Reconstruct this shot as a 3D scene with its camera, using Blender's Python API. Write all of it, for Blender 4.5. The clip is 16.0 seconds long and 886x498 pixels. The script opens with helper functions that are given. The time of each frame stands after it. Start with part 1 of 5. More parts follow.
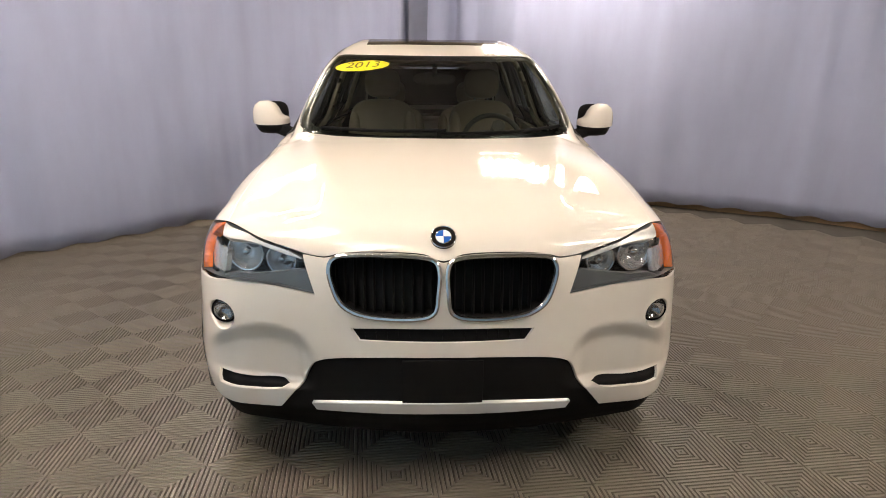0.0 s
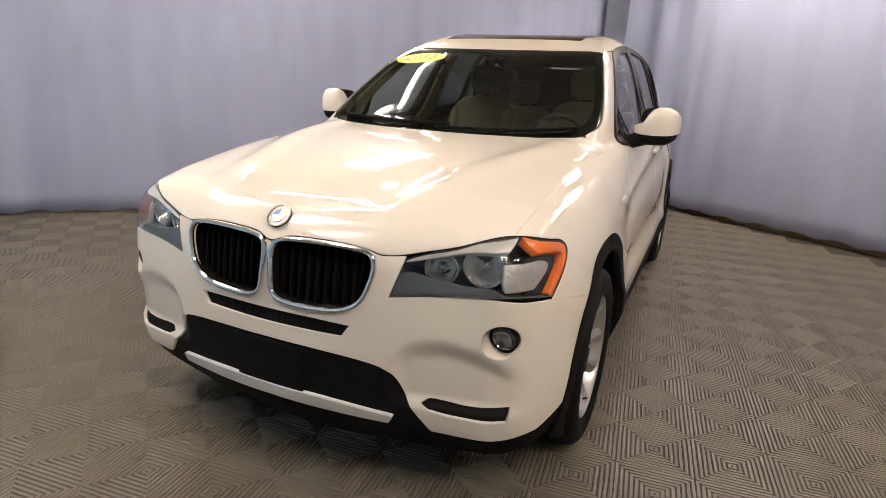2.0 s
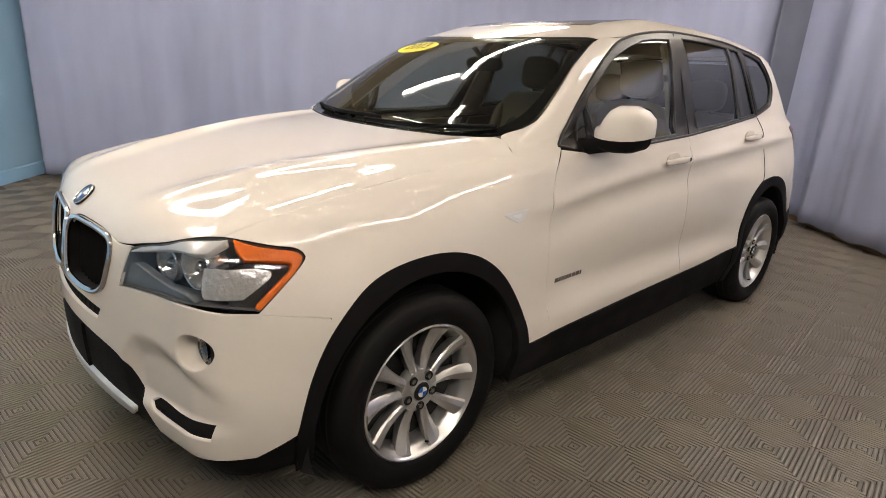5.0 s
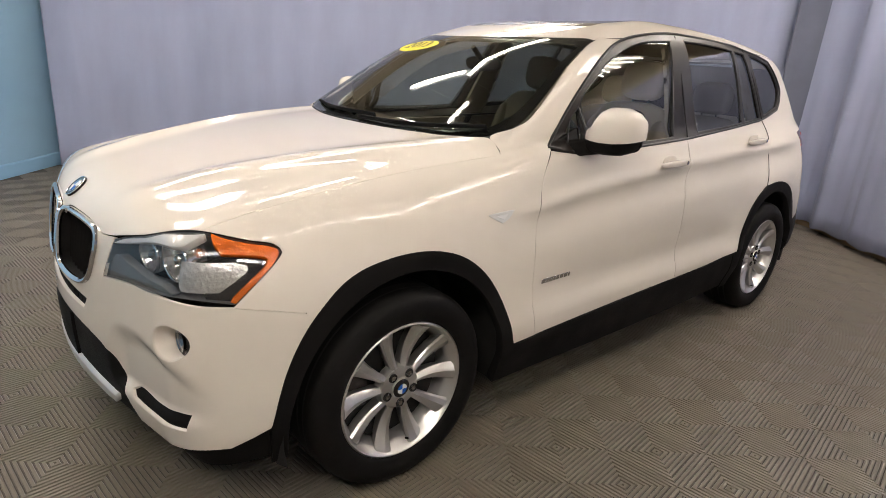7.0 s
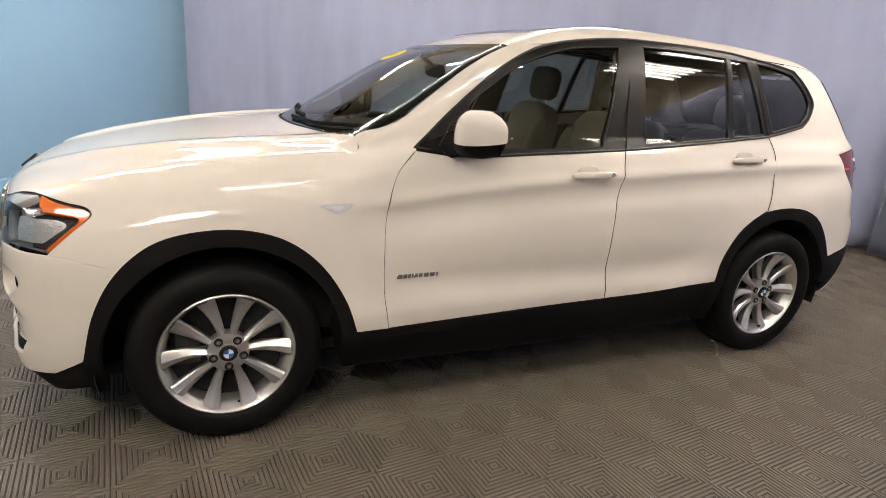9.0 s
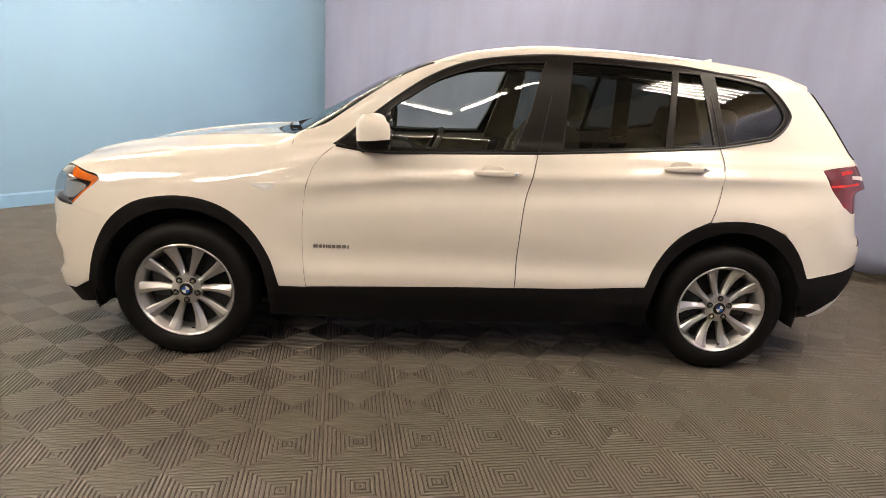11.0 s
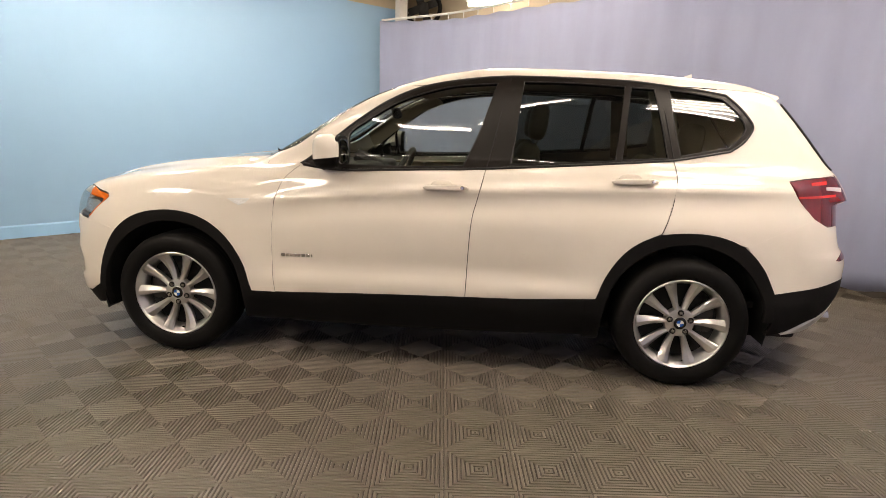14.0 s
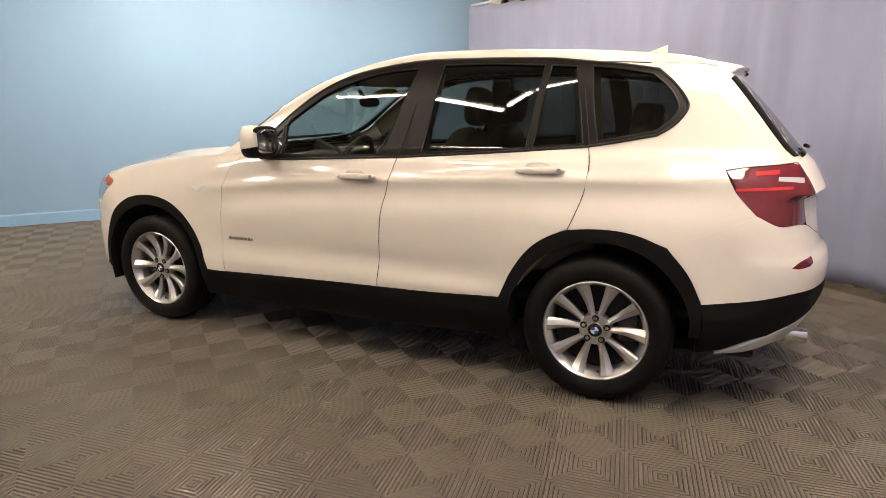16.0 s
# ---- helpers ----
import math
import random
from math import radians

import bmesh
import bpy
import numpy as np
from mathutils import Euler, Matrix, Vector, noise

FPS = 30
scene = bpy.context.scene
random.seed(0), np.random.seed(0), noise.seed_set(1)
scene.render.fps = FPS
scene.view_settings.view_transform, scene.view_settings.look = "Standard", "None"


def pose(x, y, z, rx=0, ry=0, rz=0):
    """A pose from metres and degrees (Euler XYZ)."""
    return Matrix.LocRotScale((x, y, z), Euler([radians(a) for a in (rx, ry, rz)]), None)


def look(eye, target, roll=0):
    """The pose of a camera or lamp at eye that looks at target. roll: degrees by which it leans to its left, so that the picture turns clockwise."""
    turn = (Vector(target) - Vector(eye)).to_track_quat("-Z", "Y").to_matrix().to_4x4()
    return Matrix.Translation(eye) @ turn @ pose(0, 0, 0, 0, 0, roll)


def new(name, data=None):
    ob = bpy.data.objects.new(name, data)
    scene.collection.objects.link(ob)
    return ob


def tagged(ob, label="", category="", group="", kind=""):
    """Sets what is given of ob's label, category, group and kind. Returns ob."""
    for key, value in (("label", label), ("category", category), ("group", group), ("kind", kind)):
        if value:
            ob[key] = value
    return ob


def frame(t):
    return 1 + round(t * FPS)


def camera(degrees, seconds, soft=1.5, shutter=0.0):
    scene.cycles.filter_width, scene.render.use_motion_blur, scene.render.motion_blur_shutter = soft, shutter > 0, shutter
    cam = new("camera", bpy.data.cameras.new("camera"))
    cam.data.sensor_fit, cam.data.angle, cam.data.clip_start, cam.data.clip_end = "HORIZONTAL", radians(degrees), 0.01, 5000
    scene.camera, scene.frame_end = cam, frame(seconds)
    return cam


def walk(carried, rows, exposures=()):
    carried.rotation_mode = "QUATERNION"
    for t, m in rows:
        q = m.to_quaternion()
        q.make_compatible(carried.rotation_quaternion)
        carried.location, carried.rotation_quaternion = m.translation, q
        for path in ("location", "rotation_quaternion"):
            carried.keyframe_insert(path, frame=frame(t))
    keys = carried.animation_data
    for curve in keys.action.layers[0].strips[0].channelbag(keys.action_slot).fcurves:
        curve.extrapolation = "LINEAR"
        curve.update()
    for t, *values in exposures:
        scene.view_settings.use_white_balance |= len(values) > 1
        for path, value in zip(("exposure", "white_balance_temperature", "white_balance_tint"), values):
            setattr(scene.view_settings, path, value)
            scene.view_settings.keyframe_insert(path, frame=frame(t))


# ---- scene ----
cam = camera(74.6, 16.0, soft=0.9)
PATH = [
    (0, (-0.062, -2.502, 1.403), (0.004, -0.583, 0.843), 0.6),
    (0.5, (0.218, -2.519, 1.391), (0.119, -0.6, 0.836), 1.3),
    (1, (0.54, -2.464, 1.371), (0.211, -0.573, 0.808), 2.5),
    (1.5, (0.873, -2.322, 1.363), (0.296, -0.491, 0.8), 2.8),
    (2, (1.202, -2.137, 1.358), (0.413, -0.386, 0.8), 2.7),
    (2.5, (1.457, -1.904, 1.361), (0.523, -0.228, 0.797), 2.9),
    (3, (1.698, -1.67, 1.367), (0.619, -0.08, 0.813), 4.1),
    (3.5, (1.84, -1.437, 1.366), (0.629, 0.04, 0.774), 4.6),
    (4, (1.986, -1.239, 1.368), (0.668, 0.142, 0.77), 4.4),
    (6.5, (2.202, -1.104, 1.412), (0.79, 0.175, 0.804), 3.1),
    (7, (2.232, -1.059, 1.399), (0.809, 0.206, 0.788), 4.0),
    (7.5, (2.347, -0.879, 1.388), (0.872, 0.33, 0.786), 4.4),
    (8, (2.548, -0.638, 1.407), (0.979, 0.427, 0.769), 4.4),
    (8.5, (2.783, -0.328, 1.423), (1.1, 0.557, 0.802), 4.8),
    (9, (2.969, -0.083, 1.421), (1.223, 0.691, 0.828), 4.2),
    (11.5, (3.869, 1.303, 1.384), (1.931, 1.355, 0.891), 2.8),
    (12, (3.941, 1.455, 1.373), (1.994, 1.472, 0.917), 1.5),
    (12.5, (3.979, 1.49, 1.398), (2.033, 1.476, 0.936), 1.2),
    (13, (3.977, 1.481, 1.395), (2.032, 1.475, 0.926), 1.5),
    (14, (3.936, 1.842, 1.35), (1.991, 1.647, 0.927), 1.7),
    (14.5, (3.941, 2.185, 1.359), (2.015, 1.851, 0.932), 1.7),
    (15, (3.8, 2.51, 1.392), (1.895, 2.048, 0.994), 0.5),
    (15.5, (3.675, 2.861, 1.396), (1.827, 2.216, 0.987), -0.4),
    (16, (3.528, 3.178, 1.376), (1.746, 2.405, 0.899), -0.2),
]
LIGHTING = [(0.0, 0.91, 6550, 13), (2.0, 0.8, 6550, 13), (4.0, 0.7, 6400, 12), (8.5, 0.86, 6200, 11), (11.5, 1.0, 6800, 12), (16.0, 1.0, 6850, 13)]
walk(cam, [(t, look(eye, target, roll)) for t, eye, target, roll in PATH], LIGHTING)

# ---- light ----
world = bpy.data.worlds.new("world")
scene.world = world
world.use_nodes = True
world.node_tree.nodes["Background"].inputs[0].default_value = (0.85, 0.9, 1.0, 1)
world.node_tree.nodes["Background"].inputs[1].default_value = 0.05


# ---- materials ----
def surface(name, color, rough, metal=0.0, coat=0.0, vary=0.06, scale=6.0, bump=0.0, grain=300.0, spec=0.5, sheen=0.0, fall=1.0):
    """A principled surface with broad and fine variation of its colour and gloss, and a fine relief."""
    m = bpy.data.materials.new(name)
    m.use_nodes = True
    n, link = m.node_tree.nodes, m.node_tree.links
    b = n["Principled BSDF"]
    b.inputs["Metallic"].default_value = metal
    b.inputs["Coat Weight"].default_value = coat
    b.inputs["Coat Roughness"].default_value = 0.015
    b.inputs["Specular IOR Level"].default_value = spec
    b.inputs["Sheen Weight"].default_value = sheen
    where = n.new("ShaderNodeTexCoord")
    broad, fine = n.new("ShaderNodeTexNoise"), n.new("ShaderNodeTexNoise")
    broad.inputs["Scale"].default_value, fine.inputs["Scale"].default_value = scale, grain
    broad.inputs["Detail"].default_value, fine.inputs["Detail"].default_value = 4, 2
    both = n.new("ShaderNodeMath")
    both.operation = "MULTIPLY_ADD"
    both.inputs[1].default_value = 0.4
    run = n.new("ShaderNodeMapping")
    run.inputs["Scale"].default_value = (1, 1, fall)
    link.new(where.outputs["Object"], run.inputs["Vector"])
    link.new(run.outputs["Vector"], broad.inputs["Vector"])
    link.new(where.outputs["Object"], fine.inputs["Vector"])
    link.new(fine.outputs["Fac"], both.inputs[0])
    link.new(broad.outputs["Fac"], both.inputs[2])
    ramp = n.new("ShaderNodeMapRange")
    ramp.inputs["From Min"].default_value, ramp.inputs["From Max"].default_value = 0.4, 1.0
    ramp.inputs["To Min"].default_value, ramp.inputs["To Max"].default_value = 1 - vary, 1 + vary
    link.new(both.outputs[0], ramp.inputs["Value"])
    mix = n.new("ShaderNodeVectorMath")
    mix.operation = "SCALE"
    mix.inputs[0].default_value = color
    link.new(ramp.outputs[0], mix.inputs["Scale"])
    link.new(mix.outputs[0], b.inputs["Base Color"])
    gloss = n.new("ShaderNodeMath")
    gloss.operation = "MULTIPLY"
    gloss.inputs[1].default_value = rough
    link.new(ramp.outputs[0], gloss.inputs[0])
    link.new(gloss.outputs[0], b.inputs["Roughness"])
    if bump:
        relief = n.new("ShaderNodeBump")
        relief.inputs["Strength"].default_value, relief.inputs["Distance"].default_value = 1.0, bump
        link.new(both.outputs[0], relief.inputs["Height"])
        link.new(relief.outputs[0], b.inputs["Normal"])
    return m


def pane(name, tint, rough=0.0):
    """A thin glass sheet: tinted see-through, with a mirror reflection that grows at grazing angles."""
    m = bpy.data.materials.new(name)
    m.use_nodes = True
    n, link = m.node_tree.nodes, m.node_tree.links
    n.remove(n["Principled BSDF"])
    clear, shine, mix, edge = n.new("ShaderNodeBsdfTransparent"), n.new("ShaderNodeBsdfGlossy"), n.new("ShaderNodeMixShader"), n.new("ShaderNodeLayerWeight")
    clear.inputs[0].default_value = (*tint, 1)
    shine.inputs["Roughness"].default_value = rough
    edge.inputs[0].default_value = 0.5
    power, gain = n.new("ShaderNodeMath"), n.new("ShaderNodeMath")
    power.operation, gain.operation = "POWER", "MULTIPLY_ADD"
    power.inputs[1].default_value = 5.0
    gain.inputs[1].default_value, gain.inputs[2].default_value = 0.94, 0.06
    link.new(edge.outputs["Facing"], power.inputs[0])
    link.new(power.outputs[0], gain.inputs[0])
    link.new(gain.outputs[0], mix.inputs[0])
    link.new(clear.outputs[0], mix.inputs[1])
    link.new(shine.outputs[0], mix.inputs[2])
    link.new(mix.outputs[0], n["Material Output"].inputs["Surface"])
    return m


def glow(name, color, strength):
    m = bpy.data.materials.new(name)
    m.use_nodes = True
    b = m.node_tree.nodes["Principled BSDF"]
    b.inputs["Emission Color"].default_value = (*color, 1)
    b.inputs["Emission Strength"].default_value = strength
    return m


PAINT = surface("white car paint", (0.71, 0.655, 0.585), 0.5, coat=1.0, vary=0.012, scale=3, spec=0.1)
PLASTIC = surface("black grained plastic", (0.007, 0.0066, 0.0066), 0.65, spec=0.1, vary=0.15, bump=0.0004, grain=900)
GLOSS_BLACK = surface("gloss black trim", (0.012, 0.011, 0.011), 0.16, vary=0.1)
PILLAR = surface("satin black pillar film", (0.010, 0.008, 0.007), 0.34, vary=0.12, spec=0.16)
# Underbody colour; also painted into gaps and recesses as their shade.
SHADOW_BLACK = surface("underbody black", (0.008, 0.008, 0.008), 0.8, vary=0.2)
RUBBER = surface("tyre rubber", (0.006, 0.0057, 0.0055), 0.62, spec=0.14, vary=0.25, bump=0.0006, grain=160)
SEAL = surface("window rubber seal", (0.012, 0.012, 0.012), 0.45, vary=0.1)
CHROME = surface("chrome", (0.76, 0.755, 0.75), 0.12, metal=1.0, vary=0.03)
ALLOY = surface("silver painted alloy", (0.6, 0.59, 0.58), 0.32, metal=0.85, coat=0.4, vary=0.05, scale=12)
SILVER = surface("silver painted plastic", (0.66, 0.66, 0.65), 0.35, metal=0.35, vary=0.05)
STEEL = surface("brake steel", (0.07, 0.066, 0.062), 0.5, metal=0.8, vary=0.25, scale=30)
GLASS = pane("clear car glass", (0.66, 0.71, 0.68))
SCREEN_GLASS = pane("windscreen glass", (0.5, 0.54, 0.5))
PRIVACY = pane("dark tinted car glass", (0.2, 0.23, 0.22))
REAR_GLASS = pane("dusty dark rear glass", (0.12, 0.14, 0.14), 0.14)
LENS = pane("clear lamp lens", (0.93, 0.93, 0.93))
REFLECTOR = surface("lamp reflector", (0.9, 0.91, 0.92), 0.15, metal=0.8, vary=0.05, scale=40, bump=0.002, grain=60)
FACETS = surface("faceted indicator reflector", (0.8, 0.81, 0.82), 0.22, metal=0.7, vary=0.12, scale=70, bump=0.004, grain=45)
LAMP_GREY = surface("dark grey lamp housing", (0.1, 0.107, 0.115), 0.4, vary=0.08)
AMBER = surface("amber lamp plastic", (0.75, 0.16, 0.015), 0.15, vary=0.1, scale=60, bump=0.0015, grain=120)
MIRROR = surface("door mirror glass", (0.35, 0.36, 0.37), 0.04, metal=1.0, vary=0.02)
RED = surface("red lamp plastic", (0.14, 0.004, 0.006), 0.06, coat=1.0, vary=0.15, scale=20)
RED_BRIGHT = surface("bright red lamp bar", (0.6, 0.02, 0.015), 0.1, coat=1.0, vary=0.1, scale=40)
LEATHER = surface("beige leather", (0.22, 0.178, 0.12), 0.5, vary=0.1, scale=5, bump=0.0006, grain=400)
CLOTH = surface("beige headliner cloth", (0.3, 0.255, 0.185), 0.9, vary=0.06)
DASH = surface("dark dashboard plastic", (0.045, 0.043, 0.041), 0.6, vary=0.15, bump=0.0005, grain=500)
CARPET = surface("dark carpet", (0.03, 0.028, 0.026), 0.95, vary=0.2)
BLUE = surface("blue enamel", (0.02, 0.11, 0.42), 0.2, coat=0.6, vary=0.05)
WHITE = surface("white enamel", (0.8, 0.8, 0.8), 0.2, coat=0.6, vary=0.03)
YELLOW = surface("yellow sticker vinyl", (0.85, 0.72, 0.02), 0.45, vary=0.04)
INK = surface("sticker ink", (0.16, 0.13, 0.02), 0.5, vary=0.1)
FLOOR = surface("taupe floor tile plastic", (0.14, 0.12, 0.095), 0.45, spec=0.5, vary=0.12, scale=1.3, grain=90)
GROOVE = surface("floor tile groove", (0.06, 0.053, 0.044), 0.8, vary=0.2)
CURTAIN = surface("lavender curtain cloth", (0.29, 0.313, 0.44), 0.9, vary=0.10, scale=4.5, bump=0.004, grain=500, sheen=0.2, fall=0.22)
BLUE_WALL = surface("light blue wall paint", (0.27, 0.45, 0.655), 0.5, vary=0.03, scale=0.7, bump=0.0005, grain=150)
BLUE_TRIM = surface("light blue gloss trim paint", (0.28, 0.5, 0.74), 0.4, vary=0.03)
BEIGE_WALL = surface("beige upper wall", (0.5, 0.42, 0.3), 0.8, vary=0.08, scale=1)
CEILING = surface("dusty ceiling", (0.3, 0.28, 0.25), 0.9, vary=0.15, scale=1)
WOOD = surface("raw wood strip", (0.3, 0.2, 0.11), 0.7, vary=0.25, scale=4)
WHITE_METAL = surface("white painted metal", (0.7, 0.69, 0.66), 0.4, vary=0.05)
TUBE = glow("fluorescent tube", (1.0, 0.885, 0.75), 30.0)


# ---- building blocks ----
def from_arrays(name, verts, faces, material, parent=None, label="", normals=None, smooth=True):
    me = bpy.data.meshes.new(name)
    me.from_pydata([tuple(v) for v in verts], [], [tuple(int(i) for i in f) for f in faces])
    me.materials.append(material)
    if smooth:
        me.shade_smooth()
    if normals is not None:
        me.normals_split_custom_set_from_vertices([tuple(v) for v in normals])
    ob = new(name, me)
    if parent is not None:
        ob.parent = parent
    if label:
        tagged(ob, label)
    return ob


def part(name, bm, material, parent=None, label="", smooth=True, angle=0.7):
    """Links a bmesh as one mesh object under a thing or a part."""
    bmesh.ops.recalc_face_normals(bm, faces=bm.faces[:])
    for f in bm.faces:
        f.smooth = smooth
    for e in bm.edges:
        e.smooth = not (len(e.link_faces) == 2 and e.calc_face_angle(0) > angle)
    me = bpy.data.meshes.new(name)
    bm.to_mesh(me)
    bm.free()
    me.materials.append(material)
    ob = new(name, me)
    if parent is not None:
        ob.parent = parent
    if label:
        tagged(ob, label)
    return ob


def block(size, at=(0, 0, 0), turn=(0, 0, 0), round_=0.0, segments=2, taper=1.0):
    """A box with rounded edges; taper narrows its top."""
    bm = bmesh.new()
    bmesh.ops.create_cube(bm, size=1)
    for v in bm.verts:
        k = taper if v.co.z > 0 else 1.0
        v.co = Vector((v.co.x * size[0] * k, v.co.y * size[1] * k, v.co.z * size[2]))
    if round_:
        bmesh.ops.bevel(bm, geom=bm.edges[:], offset=round_, segments=segments, profile=0.5, affect="EDGES")
    bm.transform(pose(*at, *turn))
    return bm


def lathe(profile, steps=48, closed=False):
    """A solid of revolution about the x axis; profile: (x, radius) rows."""
    bm = bmesh.new()
    rings = []
    for i in range(steps):
        a = 2 * math.pi * i / steps
        rings.append([bm.verts.new((x, r * math.cos(a), r * math.sin(a))) for x, r in profile])
    m = len(profile)
    for i in range(steps):
        p, q = rings[i], rings[(i + 1) % steps]
        for j in range(m if closed else m - 1):
            k = (j + 1) % m
            bm.faces.new((p[j], p[k], q[k], q[j]))
    bmesh.ops.remove_doubles(bm, verts=bm.verts[:], dist=1e-5)
    return bm


def tube(path, radius, closed=False, sides=8, flat=1.0):
    """A pipe along points."""
    p = np.array(path, float)
    t = np.roll(p, -1, 0) - np.roll(p, 1, 0) if closed else np.gradient(p, axis=0)
    t /= np.linalg.norm(t, axis=1, keepdims=True) + 1e-12
    bm = bmesh.new()
    rings = []
    ref = np.array((0.0, 0.0, 1.0)) if abs(t[0][2]) < 0.9 else np.array((1.0, 0.0, 0.0))
    for c, d in zip(p, t):
        ref = ref - d * ref.dot(d)
        ref /= np.linalg.norm(ref)
        w = np.cross(d, ref)
        rings.append([bm.verts.new(c + radius * (math.cos(a) * ref + flat * math.sin(a) * w)) for a in (2 * math.pi * k / sides for k in range(sides))])
    for i in range(len(rings) if closed else len(rings) - 1):
        a, b = rings[i], rings[(i + 1) % len(rings)]
        for k in range(sides):
            bm.faces.new((a[k], a[(k + 1) % sides], b[(k + 1) % sides], b[k]))
    if not closed:
        bm.faces.new(rings[0])
        bm.faces.new(rings[-1])
    return bm


def pebble(size, at, turn=(0, 0, 0), power=0.6, u=28, v=16):
    """A rounded block (superellipsoid)."""
    def pw(c):
        return math.copysign(abs(c) ** power, c)
    bm = bmesh.new()
    bmesh.ops.create_uvsphere(bm, u_segments=u, v_segments=v, radius=1)
    for w in bm.verts:
        lat, lon = math.asin(max(-1, min(1, w.co.z))), math.atan2(w.co.y, w.co.x)
        w.co = Vector((size[0] * pw(math.cos(lat)) * pw(math.cos(lon)), size[1] * pw(math.cos(lat)) * pw(math.sin(lon)), size[2] * pw(math.sin(lat))))
    bm.transform(pose(*at, *turn))
    return bm


def merged(*bms):
    """Several shapes as one mesh."""
    out = bmesh.new()
    for b in bms:
        me = bpy.data.meshes.new("t")
        b.to_mesh(me)
        b.free()
        out.from_mesh(me)
        bpy.data.meshes.remove(me)
    return out


# ---- the room ----
def wall_along(name, points, height, material, thick=0.12, base=0.0):
    """A straight-sided wall with thickness along plan points, outwards to its left."""
    bm = bmesh.new()
    p = [Vector((*q, 0)) for q in points]
    rows = []
    for i, q in enumerate(p):
        d = (p[min(i + 1, len(p) - 1)] - p[max(i - 1, 0)]).normalized()
        o = Vector((-d.y, d.x, 0)) * thick
        rows.append([bm.verts.new(q + Vector((0, 0, base))), bm.verts.new(q + Vector((0, 0, height))), bm.verts.new(q + o + Vector((0, 0, height))), bm.verts.new(q + o + Vector((0, 0, base)))])
    for a, b in zip(rows, rows[1:]):
        for k in range(4):
            bm.faces.new((a[k], a[(k + 1) % 4], b[(k + 1) % 4], b[k]))
    bm.faces.new(rows[0])
    bm.faces.new(rows[-1])
    return tagged(part(name, bm, material, smooth=False), kind="structure")


CORNER_WEST, CORNER_SOUTH, CORNER_EAST = (-5.75, 0.1), (3.6, -7.93), (8.9, -1.8)
HIGH = 4.3

tagged(wall_along("wall_southwest", [CORNER_SOUTH, CORNER_WEST], 3.07, BLUE_WALL), "smooth light blue painted wall", "wall")
tagged(wall_along("wall_southwest_upper", [CORNER_SOUTH, CORNER_WEST], HIGH, BEIGE_WALL, base=3.07), "beige unpainted upper wall above the blue", "wall")
tagged(wall_along("wall_southeast", [CORNER_EAST, CORNER_SOUTH], HIGH, surface("grey shop wall", (0.42, 0.4, 0.37), 0.8)), "plain grey shop wall", "wall")
tagged(wall_along("wall_northwest", [(-7.0, -0.3), (-0.3, 7.0)], HIGH, BEIGE_WALL), "beige warehouse wall behind the curtain", "wall")
tagged(wall_along("wall_northeast", [(-0.3, 7.0), (9.9, -1.0)], HIGH, BEIGE_WALL), "beige warehouse wall behind the curtain", "wall")
tagged(wall_along("wall_west", [(-5.8, 0.12), (-7.1, -0.2)], HIGH, BEIGE_WALL), "short beige warehouse wall", "wall")
tagged(wall_along("wall_east", [(10.0, -0.9), (8.8, -1.9)], HIGH, BEIGE_WALL), "short beige warehouse wall", "wall")

# ceiling over all
bm = block((20, 20, 0.1), (1.5, 0, HIGH + 0.05))
tagged(part("ceiling", bm, CEILING, smooth=False), "dusty grey-brown warehouse ceiling", "ceiling", kind="structure")

# baseboard of the blue wall
d = (Vector(CORNER_WEST) - Vector(CORNER_SOUTH)).normalized()
inward = Vector((d.y, -d.x))
bm = bmesh.new()
ends = []
for q in (Vector(CORNER_SOUTH) - d * 0.0, Vector(CORNER_WEST)):
    ends.append([bm.verts.new((*(q + inward * o), z)) for o, z in ((0.0, 0.0), (0.016, 0.0), (0.016, 0.125), (0.008, 0.14), (0.0, 0.14))])
for k in range(5):
    bm.faces.new((ends[0][k], ends[0][(k + 1) % 5], ends[1][(k + 1) % 5], ends[1][k]))
bm.faces.new(ends[0])
bm.faces.new(ends[1])
tagged(part("baseboard", bm, BLUE_TRIM, smooth=False), "light blue painted baseboard with a bevelled top", "baseboard", kind="structure")


def smooth_path(points, spacing):
    """An open smooth plan curve through points, evenly spaced."""
    p = np.array(points, float)
    q = np.vstack([2 * p[0] - p[1], p, 2 * p[-1] - p[-2]])
    out = []
    for i in range(len(p) - 1):
        a, b, c, e = q[i : i + 4]
        for s in np.linspace(0, 1, 40, endpoint=False):
            out.append(0.5 * (2 * b + (c - a) * s + (2 * a - 5 * b + 4 * c - e) * s**2 + (3 * b - a - 3 * c + e) * s**3))
    out = np.array(out + [p[-1]])
    run = np.r_[0, np.cumsum(np.linalg.norm(np.diff(out, axis=0), axis=1))]
    at = np.arange(0, run[-1], spacing)
    return np.stack([np.interp(at, run, out[:, k]) for k in range(out.shape[1])], 1), at


